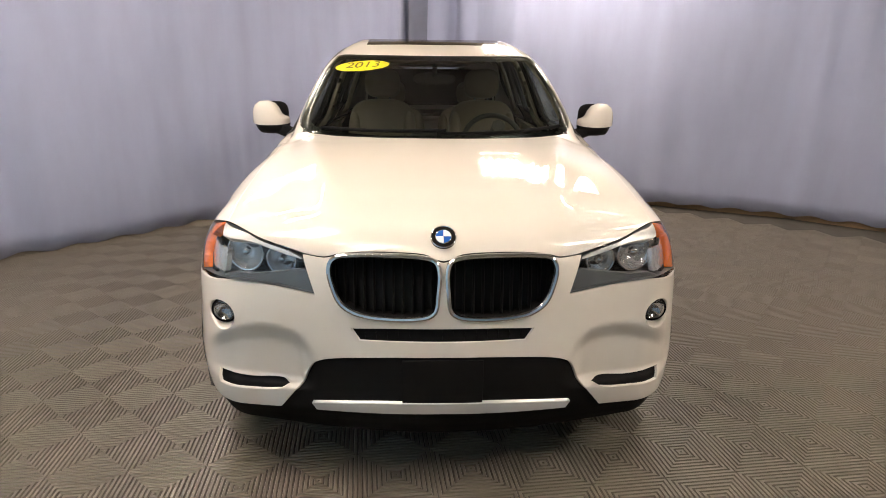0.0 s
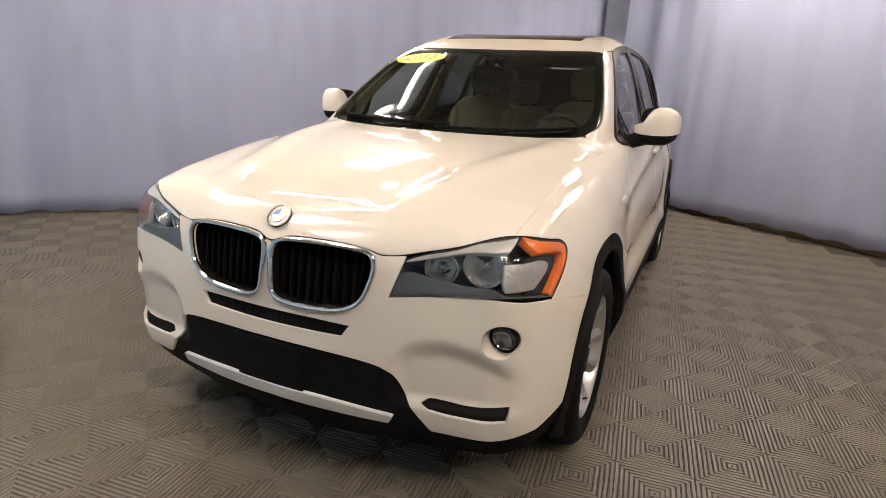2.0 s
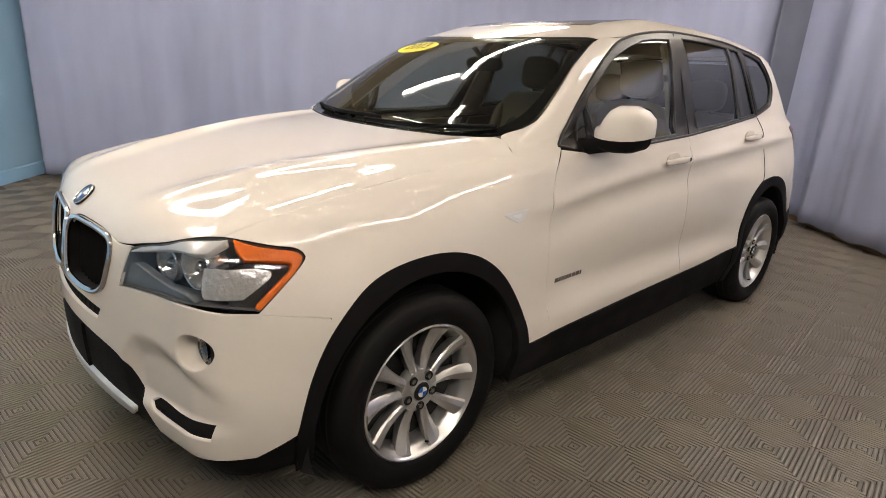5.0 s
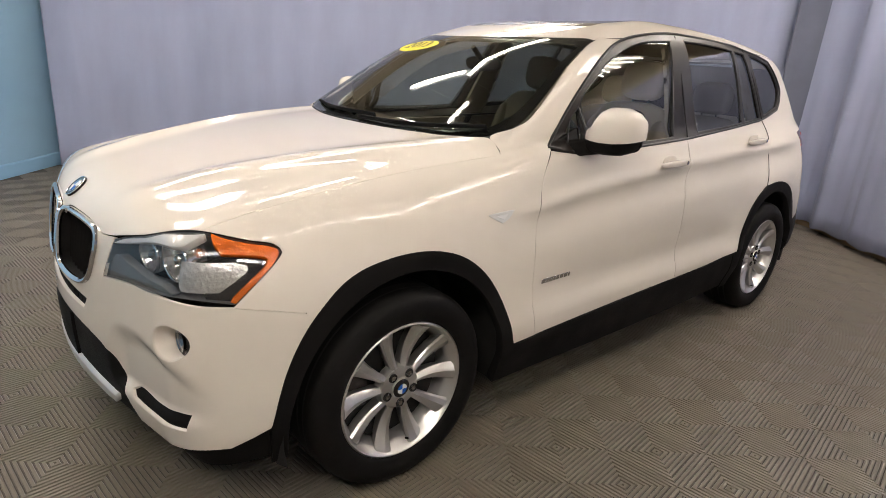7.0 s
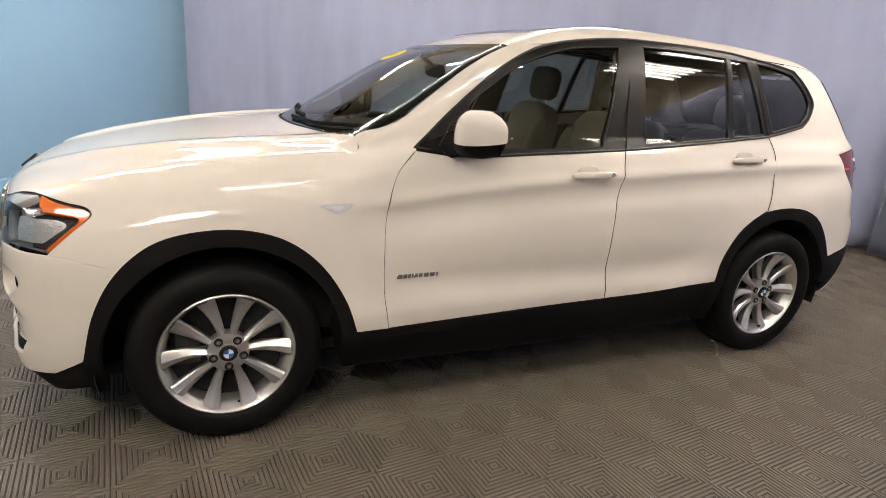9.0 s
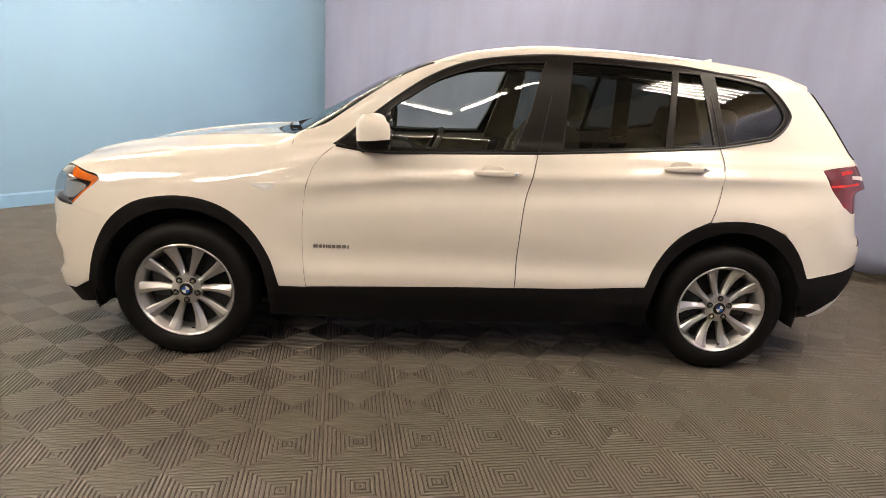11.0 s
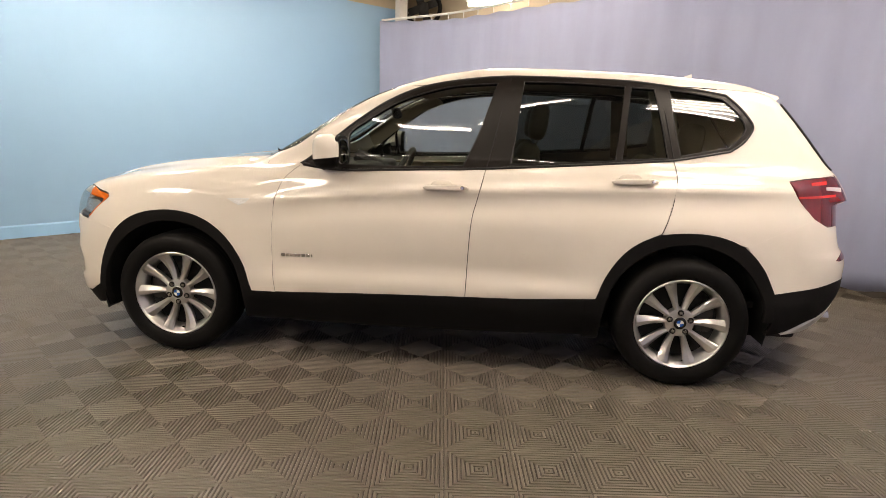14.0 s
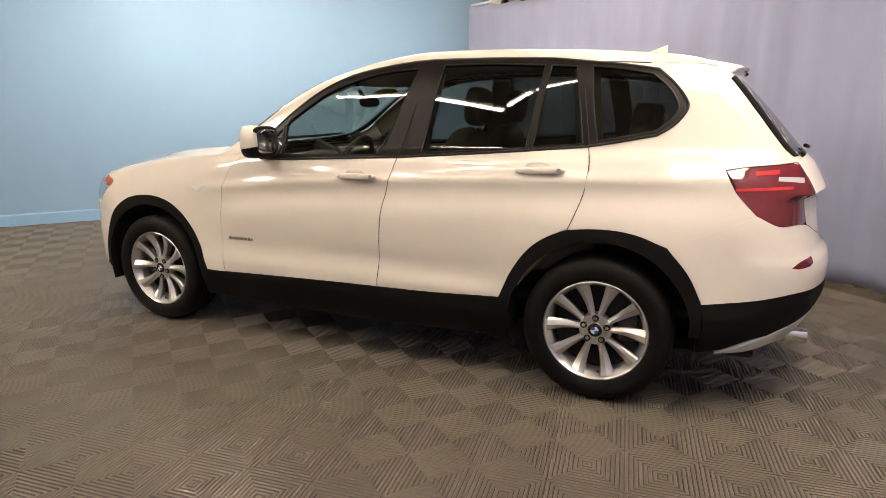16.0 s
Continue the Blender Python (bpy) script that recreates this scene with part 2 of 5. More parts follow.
def curtain(name, points, top, bottom, seed, label, folds=1.0, crowd=None):
    """A hanging cloth with soft irregular folds; crowd: (position, width, depth) where folds bunch up."""
    rng = np.random.RandomState(seed)
    p, s = smooth_path(points, 0.025)
    t = np.gradient(p, axis=0)
    t /= np.linalg.norm(t, axis=1, keepdims=True)
    side = np.stack([t[:, 1], -t[:, 0]], 1)
    zs = np.r_[np.linspace(0, 0.3, 6), np.linspace(0.4, 1, 14)]
    waves = [(rng.uniform(0.12, 0.75), rng.uniform(0, 6.3), rng.uniform(0.4, 1.0), rng.uniform(-0.12, 0.12)) for _ in range(9)]
    knots = np.arange(0, s[-1] + 0.6, 0.55)
    calm = np.interp(s, knots, rng.uniform(0.15, 1.0, len(knots)))
    if crowd:
        calm = calm + crowd[2] * np.exp(-(((s - crowd[0]) / crowd[1]) ** 2))
    low = np.interp(s, np.linspace(0, s[-1], len(bottom)), bottom)
    rows = []
    for h in zs:
        lean = sum(a * np.sin(2 * np.pi * (s + k * (1 - h) * 1.3) / w + f) * w for w, f, a, k in waves)
        off = 0.012 * folds * calm * lean * (0.55 + 0.6 * (1 - h))
        sag = 0.018 * np.sin(2 * np.pi * s / 0.9 + seed) ** 2 * (h == 1)
        hem = 0.012 * np.sin(2 * np.pi * s / 0.37 + 1.3 * seed) * (h == 0)
        z = low + hem + (np.interp(s, np.linspace(0, s[-1], len(top)), top) - sag - low) * h
        rows.append(np.c_[p + side * off[:, None], z])
    v = np.concatenate(rows)
    n = len(s)
    faces = [(r * n + i, r * n + i + 1, (r + 1) * n + i + 1, (r + 1) * n + i) for r in range(len(zs) - 1) for i in range(n - 1)]
    ob = from_arrays(name, v, faces, CURTAIN)
    thick = ob.modifiers.new("cloth", "SOLIDIFY")
    thick.thickness = 0.003
    return tagged(ob, label, "curtain", "studio curtains")


curtain("curtain", [(-5.02, -0.1), (-4.45, 0.9), (-3.85, 1.5), (-3.3, 2.04), (-2.75, 2.62), (-2.2, 3.3), (-1.4, 4.3), (-0.75, 5.2), (-0.12, 5.98)], (2.8, 2.72, 2.69, 2.66, 2.66, 2.68), (0.1, 0.03, 0.025, 0.025, 0.03, 0.09, 0.11, 0.07), 3, "lavender-grey cloth curtain hung from a rail, hem near the floor", 1.7, (7.6, 0.3, 1.6))
curtain("curtain", [(-0.28, 5.93), (0.25, 5.68), (0.72, 5.24), (1.25, 4.86), (1.85, 4.54), (2.75, 4.0), (3.75, 3.45), (4.75, 2.55), (6.3, 0.95), CORNER_EAST], (2.75, 2.7, 2.7, 2.7), (0.06, 0.06), 8, "lavender-grey cloth curtain with loose folds bunched at the corner", 1.2, (0.7, 0.8, 2.6))
# Extra strip of cloth, coloured dark for the shaded folds at the corner.
curtain("curtain", [(-0.27, 5.7), (-0.2, 5.77), (-0.1, 5.8), (0.0, 5.8)], (2.72, 2.72), (0.03, 0.03), 5, "curtain piece in the corner, coloured dark slate-blue for its shaded folds", 2.2).data.materials[0] = surface("slate blue curtain cloth", (0.12, 0.13, 0.18), 0.9, vary=0.1, sheen=0.2)
tagged(wall_along("trim_northeast", [(-0.1, 5.96), (0.35, 5.74), (0.8, 5.3), (1.33, 4.92), (1.93, 4.6), (2.83, 4.06), (3.83, 3.51), (4.83, 2.6), (6.4, 1.0)], 0.055, WOOD, thick=0.03), "raw wooden strip under the curtain", "trim")

# curtain rail with its fixture above the northwest curtain
rail = new("curtain_rail")
tagged(rail, "thin white metal curtain rail with hooks above the cloth", "curtain rail")
part("rail_pipe", tube(smooth_path([(-5.03, -0.06, 2.81), (-4.47, 0.94, 2.81), (-3.87, 1.54, 2.8), (-3.32, 2.08, 2.8), (-2.77, 2.66, 2.8), (-2.2, 3.36, 2.8)], 0.2)[0], 0.016), WHITE_METAL, rail)
for x, y, _ in smooth_path([(-5.03, -0.06, 0), (-4.47, 0.94, 0), (-3.87, 1.54, 0), (-3.32, 2.08, 0), (-2.77, 2.66, 0), (-2.2, 3.36, 0)], 0.3)[0]:
    part("hook", tube([(x, y, 2.8), (x, y, 2.72)], 0.006, sides=6), WHITE_METAL, rail)
post = new("support_post")
tagged(post, "white painted steel post behind the curtain", "post")
part("post_shaft", block((0.14, 0.14, HIGH), (-5.5, 0.14, HIGH / 2), (0, 0, 45), 0.01), WHITE_METAL, post)
part("post_plate", block((0.3, 0.3, 0.02), (-5.5, 0.14, HIGH - 0.01), (0, 0, 45)), WHITE_METAL, post)
fan = new("wall_fan")
tagged(fan, "dark round industrial wall fan behind the curtain", "fan")
fx, fy, fz = -5.85, 0.42, 3.14
part("fan_shroud", tube([(fx - 0.07 * math.cos(a), fy + 0.27 * math.cos(a), fz + 0.28 * math.sin(a)) for a in np.linspace(0, 2 * math.pi, 32, endpoint=False)], 0.035, closed=True), PLASTIC, fan)
for i in range(4):
    a = i * math.pi / 2 + 0.4
    part("blade", block((0.015, 0.21, 0.12), (fx - 0.035 * math.cos(a), fy + 0.13 * math.cos(a), fz + 0.13 * math.sin(a)), (math.degrees(a), 18, 14), 0.005), SHADOW_BLACK, fan)
part("motor", pebble((0.09, 0.09, 0.09), (fx - 0.05, fy, fz)), SHADOW_BLACK, fan)
part("bracket", tube([(fx - 0.05, fy, fz), (-6.4, 0.3, fz)], 0.03), PLASTIC, fan)


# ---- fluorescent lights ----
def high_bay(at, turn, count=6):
    """A hanging fixture with bare tubes in a white reflector; serves as unseen fill too."""
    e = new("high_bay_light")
    tagged(e, "white hanging fluorescent fixture, reflected in the car or added unseen as fill", "ceiling light", "ceiling lights")
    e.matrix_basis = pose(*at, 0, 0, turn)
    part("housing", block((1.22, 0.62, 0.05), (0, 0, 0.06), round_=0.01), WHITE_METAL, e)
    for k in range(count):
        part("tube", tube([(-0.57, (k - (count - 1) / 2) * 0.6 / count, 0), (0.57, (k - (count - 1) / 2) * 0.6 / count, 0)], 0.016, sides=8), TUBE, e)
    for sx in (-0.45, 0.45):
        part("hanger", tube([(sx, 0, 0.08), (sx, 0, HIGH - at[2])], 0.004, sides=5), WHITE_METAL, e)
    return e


def strip_light(a, b, z):
    """A long batten with bare tubes end to end."""
    a, b = Vector((*a, z)), Vector((*b, z))
    e = new("strip_light")
    tagged(e, "long white batten with a lit fluorescent tube", "ceiling light", "ceiling lights")
    e.matrix_basis = pose(*((a + b) / 2), 0, 0, math.degrees(math.atan2(b.y - a.y, b.x - a.x)))
    n = (b - a).length
    part("housing", block((n, 0.09, 0.05), (0, 0, 0.06), round_=0.008), WHITE_METAL, e)
    part("tube", tube([(-n / 2 + 0.03, 0, 0), (n / 2 - 0.03, 0, 0)], 0.025, sides=10), TUBE, e)
    for sx in (-n / 3, n / 3):
        part("hanger", tube([(sx, 0, 0.08), (sx, 0, HIGH - z)], 0.004, sides=5), WHITE_METAL, e)
    return e


# The fixtures with negative y are unseen, added to light floor and car.
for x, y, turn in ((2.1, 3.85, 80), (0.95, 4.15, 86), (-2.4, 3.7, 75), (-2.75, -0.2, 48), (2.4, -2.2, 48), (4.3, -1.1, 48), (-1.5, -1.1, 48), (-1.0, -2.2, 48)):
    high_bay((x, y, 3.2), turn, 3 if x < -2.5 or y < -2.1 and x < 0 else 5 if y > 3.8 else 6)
for a, b in (((2.0, -0.4), (2.42, 0.52)), ((2.5, 0.6), (2.9, 1.4)), ((2.78, 1.45), (2.4, 1.85)), ((2.36, 1.9), (1.95, 2.4)), ((-1.7, 1.5), (-1.5, 2.9)), ((-2.7, 1.45), (-1.8, 1.6)), ((-1.5, 0.2), (-1.35, 1.2)), ((-4.85, 1.2), (-4.6, 1.85))):
    strip_light(a, b, 3.2 if a[0] > -4 else 3.0)


# ---- the car's body as one smooth field: side, top, nose and tail faces blended at their corners ----
def spline(*keys):
    """A smooth curve through (position, value) keys, straight beyond its ends."""
    kx, ky = np.array(keys, float).T
    m = np.gradient(ky, kx)
    d = np.diff(ky) / np.diff(kx)
    for i in range(1, len(kx) - 1):
        m[i] = 0 if d[i - 1] * d[i] <= 0 else 2 * d[i - 1] * d[i] / (d[i - 1] + d[i])
    m[0], m[-1] = d[0], d[-1]

    def at(p):
        p = np.asarray(p, float)
        i = np.clip(np.searchsorted(kx, p) - 1, 0, len(kx) - 2)
        h = kx[i + 1] - kx[i]
        s = np.clip((p - kx[i]) / h, 0, 1)
        low, high = np.minimum(p - kx[0], 0) * m[0], np.maximum(p - kx[-1], 0) * m[-1]
        return ((1 + 2 * s) * (1 - s) ** 2 * ky[i] + s * (1 - s) ** 2 * h * m[i] + s * s * (3 - 2 * s) * ky[i + 1] + s * s * (s - 1) * h * m[i + 1]) + low + high

    return at


def smax(a, b, k):
    h = np.maximum(k - np.abs(a - b), 0) / k
    return np.maximum(a, b) + h * h * k / 4


def smin(a, b, k):
    return -smax(-a, -b, k)


def step(a, b, v):
    s = np.clip((v - a) / (b - a), 0, 1)
    return s * s * (3 - 2 * s)


PLAN = spline((-0.9, 0.905), (-0.6, 0.917), (-0.4, 0.922), (-0.1, 0.926), (0.3, 0.93), (0.7, 0.932), (1.3, 0.936), (1.9, 0.938), (2.4, 0.932), (2.8, 0.925), (3.2, 0.903), (3.5, 0.87), (3.85, 0.8))
SECTION = spline((0.15, -0.06), (0.3, -0.025), (0.4, -0.002), (0.47, 0.0), (0.55, -0.012), (0.65, -0.02), (0.75, -0.024), (0.84, -0.031), (0.93, -0.046), (1.0, -0.064), (1.06, -0.084), (1.12, -0.112), (1.2, -0.16))
CREASE = spline((0.1, 0.87), (0.5, 0.91), (1.0, 0.965), (1.6, 1.0), (2.6, 1.045), (3.3, 1.06), (3.7, 1.06))
HOOD = spline((-0.8, 0.915), (-0.76, 0.943), (-0.7, 0.978), (-0.6, 1.008), (-0.45, 1.034), (-0.25, 1.066), (0.0, 1.104), (0.25, 1.132), (0.5, 1.15), (0.8, 1.145), (3.0, 1.17), (3.5, 1.17), (3.8, 1.12))
NOSE = spline((0.2, -0.685), (0.28, -0.75), (0.36, -0.798), (0.45, -0.811), (0.55, -0.815), (0.65, -0.81), (0.75, -0.802), (0.85, -0.788), (0.93, -0.762), (1.0, -0.715), (1.1, -0.58))
TAIL = spline((0.2, 3.575), (0.3, 3.685), (0.42, 3.77), (0.55, 3.82), (0.66, 3.825), (0.71, 3.815), (0.76, 3.78), (0.85, 3.755), (1.0, 3.73), (1.08, 3.712), (1.14, 3.705), (1.2, 3.64), (1.3, 3.53))
BELT_X = spline((0.3, 0.69), (0.5, 0.735), (0.8, 0.775), (1.2, 0.797), (1.7, 0.807), (2.3, 0.812), (2.7, 0.802), (3.0, 0.785), (3.3, 0.752), (3.6, 0.7), (3.8, 0.65))
TUMBLE = spline((0.9, 0.05), (1.1, 0.0), (1.25, -0.052), (1.4, -0.115), (1.5, -0.165), (1.58, -0.22), (1.7, -0.32))
ROOF = spline((0.8, 1.495), (1.1, 1.565), (1.3, 1.605), (1.5, 1.633), (1.8, 1.65), (2.1, 1.648), (2.5, 1.635), (2.9, 1.607), (3.3, 1.557), (3.6, 1.505))
SCREEN = spline((1.0, 0.15), (1.1, 0.343), (1.14, 0.412), (1.25, 0.592), (1.4, 0.842), (1.5, 1.022), (1.56, 1.145), (1.65, 1.365))
BROW = spline((0.4, 0.54), (0.45, 0.61), (0.5, 0.64), (0.58, 0.652), (0.66, 0.64), (0.74, 0.61), (0.81, 0.57), (0.87, 0.53), (0.95, 0.5))
HATCH = spline((0.95, 3.80), (1.1, 3.72), (1.16, 3.665), (1.3, 3.54), (1.45, 3.39), (1.55, 3.285), (1.65, 3.175))


def side_x(y, z):
    """The half-width of the lower body, with the crease along the doors and the hollow under it."""
    c = CREASE(y)
    x = PLAN(y) + SECTION(z) - 0.04 * step(0.1, -0.5, y) * step(0.72, 0.95, z)
    on = step(0.35, 0.75, y) * (1 - 0.6 * step(2.9, 3.4, y))
    x = x + on * (0.012 * np.exp(-(((z - c) / 0.03) ** 2)) - 0.012 * np.exp(-(((z - c + 0.085) / 0.06) ** 2)))
    x = x - 0.012 * np.exp(-(((z - 0.58) / 0.07) ** 2)) * step(0.4, 0.8, y) * (1 - step(2.0, 2.5, y))
    for c in (0.0, 2.81):
        r = np.hypot(y - c, z - 0.35)
        x = x + 0.012 * np.exp(-(((r - 0.47) / 0.11) ** 2)) * step(0.2, 0.4, z)
    return x


def body(p):
    x, y, z = np.abs(p[..., 0]), p[..., 1], p[..., 2]
    crown = 0.024 * (x / 0.75) ** 2 + 0.04 * (x / 0.8) ** 6
    ridge = 0.016 * np.exp(-(((x - (0.36 + 0.25 * step(-0.75, 0.5, y))) / 0.07) ** 2)) * step(-0.78, -0.45, y) * (1 - step(0.4, 0.6, y))
    top = (z - (HOOD(y) - crown * (1 - step(0.45, 0.9, y)) + ridge)) * 0.95
    side = x - side_x(y, z)
    cheek = step(-0.02, 0.06, BROW(x) - z) * step(0.4, 0.48, x) * (1 - step(0.72, 0.86, x)) * step(0.425, 0.47, z)
    nose = (NOSE(z) + 0.3 * x**2 - 0.16 * x**4 + 4.2 * np.maximum(0, x - 0.69) ** 2 + 0.03 * cheek - y) * 0.9
    tail = (y - (TAIL(z) - 0.2 * x**2 - 0.2 * x**4)) * 0.95
    low = smax(smax(side, nose, 0.15), tail, 0.16)
    low = smax(low, top, 0.055 + 0.065 * step(0.6, 0.2, y) * step(-0.7, -0.3, y))
    low = smax(low, 0.19 - z, 0.04)
    g_side = (x - (BELT_X(y) + TUMBLE(z))) * 0.93
    g_top = (z - (ROOF(y) - 0.02 * (x / 0.6) ** 2)) * 0.97
    g_front = (SCREEN(z) + 0.15 * x**2 + 0.08 * x**4 - y) * 0.5
    g_rear = (y - (HATCH(z) - 0.19 * x**2 - 0.15 * x**4)) * 0.72
    green = smax(smax(g_side, g_front, 0.05), g_rear, 0.06)
    green = smax(smax(green, g_top, 0.09), 1.0 - z, 0.02)
    return smin(low, green, 0.028)


def shoot(origin, way, far=3.2):
    """Where rays first meet the body: a coarse march, then halving."""
    origin, way = np.asarray(origin, float), np.asarray(way, float)
    origin, way = np.broadcast_arrays(origin, way)
    lo = np.zeros(origin.shape[:-1])
    hi = np.full(lo.shape, far)
    found = np.zeros(lo.shape, bool)
    n = 64
    for i in range(1, n + 1):
        s = far * i / n
        inside = body(origin + s * way) < 0
        hi = np.where(inside & ~found, s, hi)
        lo = np.where(~inside & ~found, s, lo)
        found |= inside
    lo = np.where(found, hi - far / n, lo)
    for _ in range(18):
        mid = (lo + hi) / 2
        inside = body(origin + mid[..., None] * way) < 0
        hi, lo = np.where(inside, mid, hi), np.where(inside, lo, mid)
    return origin + hi[..., None] * way


def outward(p):
    """The body's unit normal at points."""
    e = 0.003
    g = np.stack([body(p + e * d) - body(p - e * d) for d in np.eye(3)], -1)
    return g / np.maximum(np.linalg.norm(g, axis=-1, keepdims=True), 1e-9)


# ---- body panels: an outline on the field, filled with a fine mesh that follows it ----
from mathutils.geometry import delaunay_2d_cdt

RAYS = {"s": lambda a, b: ((1.6, a, b), (-1, 0, 0)), "t": lambda a, b: ((a, b, 2.3), (0, 0, -1)), "f": lambda a, b: ((a, -1.7, b), (0, 1, 0)), "r": lambda a, b: ((a, 4.7, b), (0, -1, 0))}


def on_body(spec):
    """Points of the body seen from the side (y, z), top (x, y), front or rear (x, z)."""
    o, d = zip(*(RAYS[k](a, b) for k, a, b, *_ in spec))
    return shoot(np.array(o, float), np.array(d, float), 3.0)


class Flat:
    """A chart of parallel rays."""

    def __init__(self, way, up=(0, 0, 1)):
        self.d = np.array(way, float) / np.linalg.norm(way)
        v = np.array(up, float) - self.d * np.dot(up, self.d)
        self.v = v / np.linalg.norm(v)
        self.u = np.cross(self.d, self.v)

    def project(self, p):
        return np.stack([p @ self.u, p @ self.v], -1)

    def rays(self, q):
        o = q[:, :1] * self.u + q[:, 1:] * self.v
        start = (np.array((0, 1.4, 0.8)) @ self.d) - 3.0
        return o + start * self.d, np.broadcast_to(self.d, o.shape), 6.0


class Round:
    """A chart of level rays towards an upright axis, for pieces that wrap a corner."""

    def __init__(self, y, ahead):
        self.y, self.ahead = y, ahead

    def project(self, p):
        return np.stack([1.3 * np.arctan2(p[:, 0], self.ahead * (p[:, 1] - self.y)), p[:, 2]], -1)

    def rays(self, q):
        a = q[:, 0] / 1.3
        d = np.stack([np.sin(a), self.ahead * np.cos(a), 0 * a], -1)
        o = np.array((0, self.y, 0)) + 2.4 * d
        o[:, 2] = q[:, 1]
        return o, -d, 2.39


SIDE, SHOULDER, ABOVE, HOODWARD, NOSEWARD, TAILWARD = Flat((-1, 0, -0.12)), Flat((-1, 0.1, -0.55)), Flat((0, 0, -1), (0, 1, 0)), Flat((0, 0.5, -0.85), (0, 1, 0)), Round(0.6, -1), Round(2.2, 1)
SCREENWARD = Flat((0, 0.62, -0.78), (0, 1, 0))
HATCHWARD = Flat((0, -0.85, -0.5))


def closed_curve(p, corner, spacing):
    """A smooth closed curve through points, with the marked corners kept sharp."""
    n = len(p)
    out = []
    for i in range(n):
        a, b, c, e = p[i - 1], p[i], p[(i + 1) % n], p[(i + 2) % n]
        if corner[i]:
            a = 2 * b - c
        if corner[(i + 1) % n]:
            e = 2 * c - b
        m = max(2, int(np.linalg.norm(c - b) / spacing + 0.5))
        lb, lc = np.linalg.norm(b - a) + 1e-9, np.linalg.norm(e - c) + 1e-9
        l = np.linalg.norm(c - b) + 1e-9
        t0 = (b - a) / lb * min(lb, l) * 0.5 + (c - b) * 0.5 * min(1, lb / l) if lb > 0 else c - b
        t0, t1 = (c - a) / (lb + l) * l, (e - b) / (lc + l) * l
        for s in np.linspace(0, 1, m, endpoint=False):
            out.append((2 * s**3 - 3 * s**2 + 1) * b + (s**3 - 2 * s**2 + s) * t0 + (3 * s**2 - 2 * s**3) * c + (s**3 - s**2) * t1)
    return np.array(out)


def inside(q, ring):
    """Which of the points q lie in the closed polygon."""
    r = np.zeros(len(q), bool)
    a, b = ring, np.roll(ring, -1, 0)
    for (x0, y0), (x1, y1) in zip(a, b):
        if y0 != y1:
            r ^= ((q[:, 1] > y0) != (q[:, 1] > y1)) & (q[:, 0] < (x1 - x0) * (q[:, 1] - y0) / (y1 - y0) + x0)
    return r


def ring_of(spec, spacing, half=False):
    p = on_body(spec)
    corner = [len(s) > 3 for s in spec]
    if half:
        m = p[1:-1][::-1] * (-1, 1, 1)
        p, corner = np.vstack([p, m]), corner + corner[1:-1][::-1]
    return closed_curve(p, corner, spacing)


def mirrored(ob, name=None):
    """The same piece on the car's other side."""
    me = ob.data.copy()
    n = len(me.vertices)
    co = np.zeros(3 * n)
    me.vertices.foreach_get("co", co)
    co = co.reshape(-1, 3) * (-1, 1, 1)
    me.vertices.foreach_set("co", co.ravel())
    me.flip_normals()
    other = new(ob.name.split(".")[0], me)
    other.parent = ob.parent
    if ob.get("label"):
        other["label"] = ob["label"]
    return other


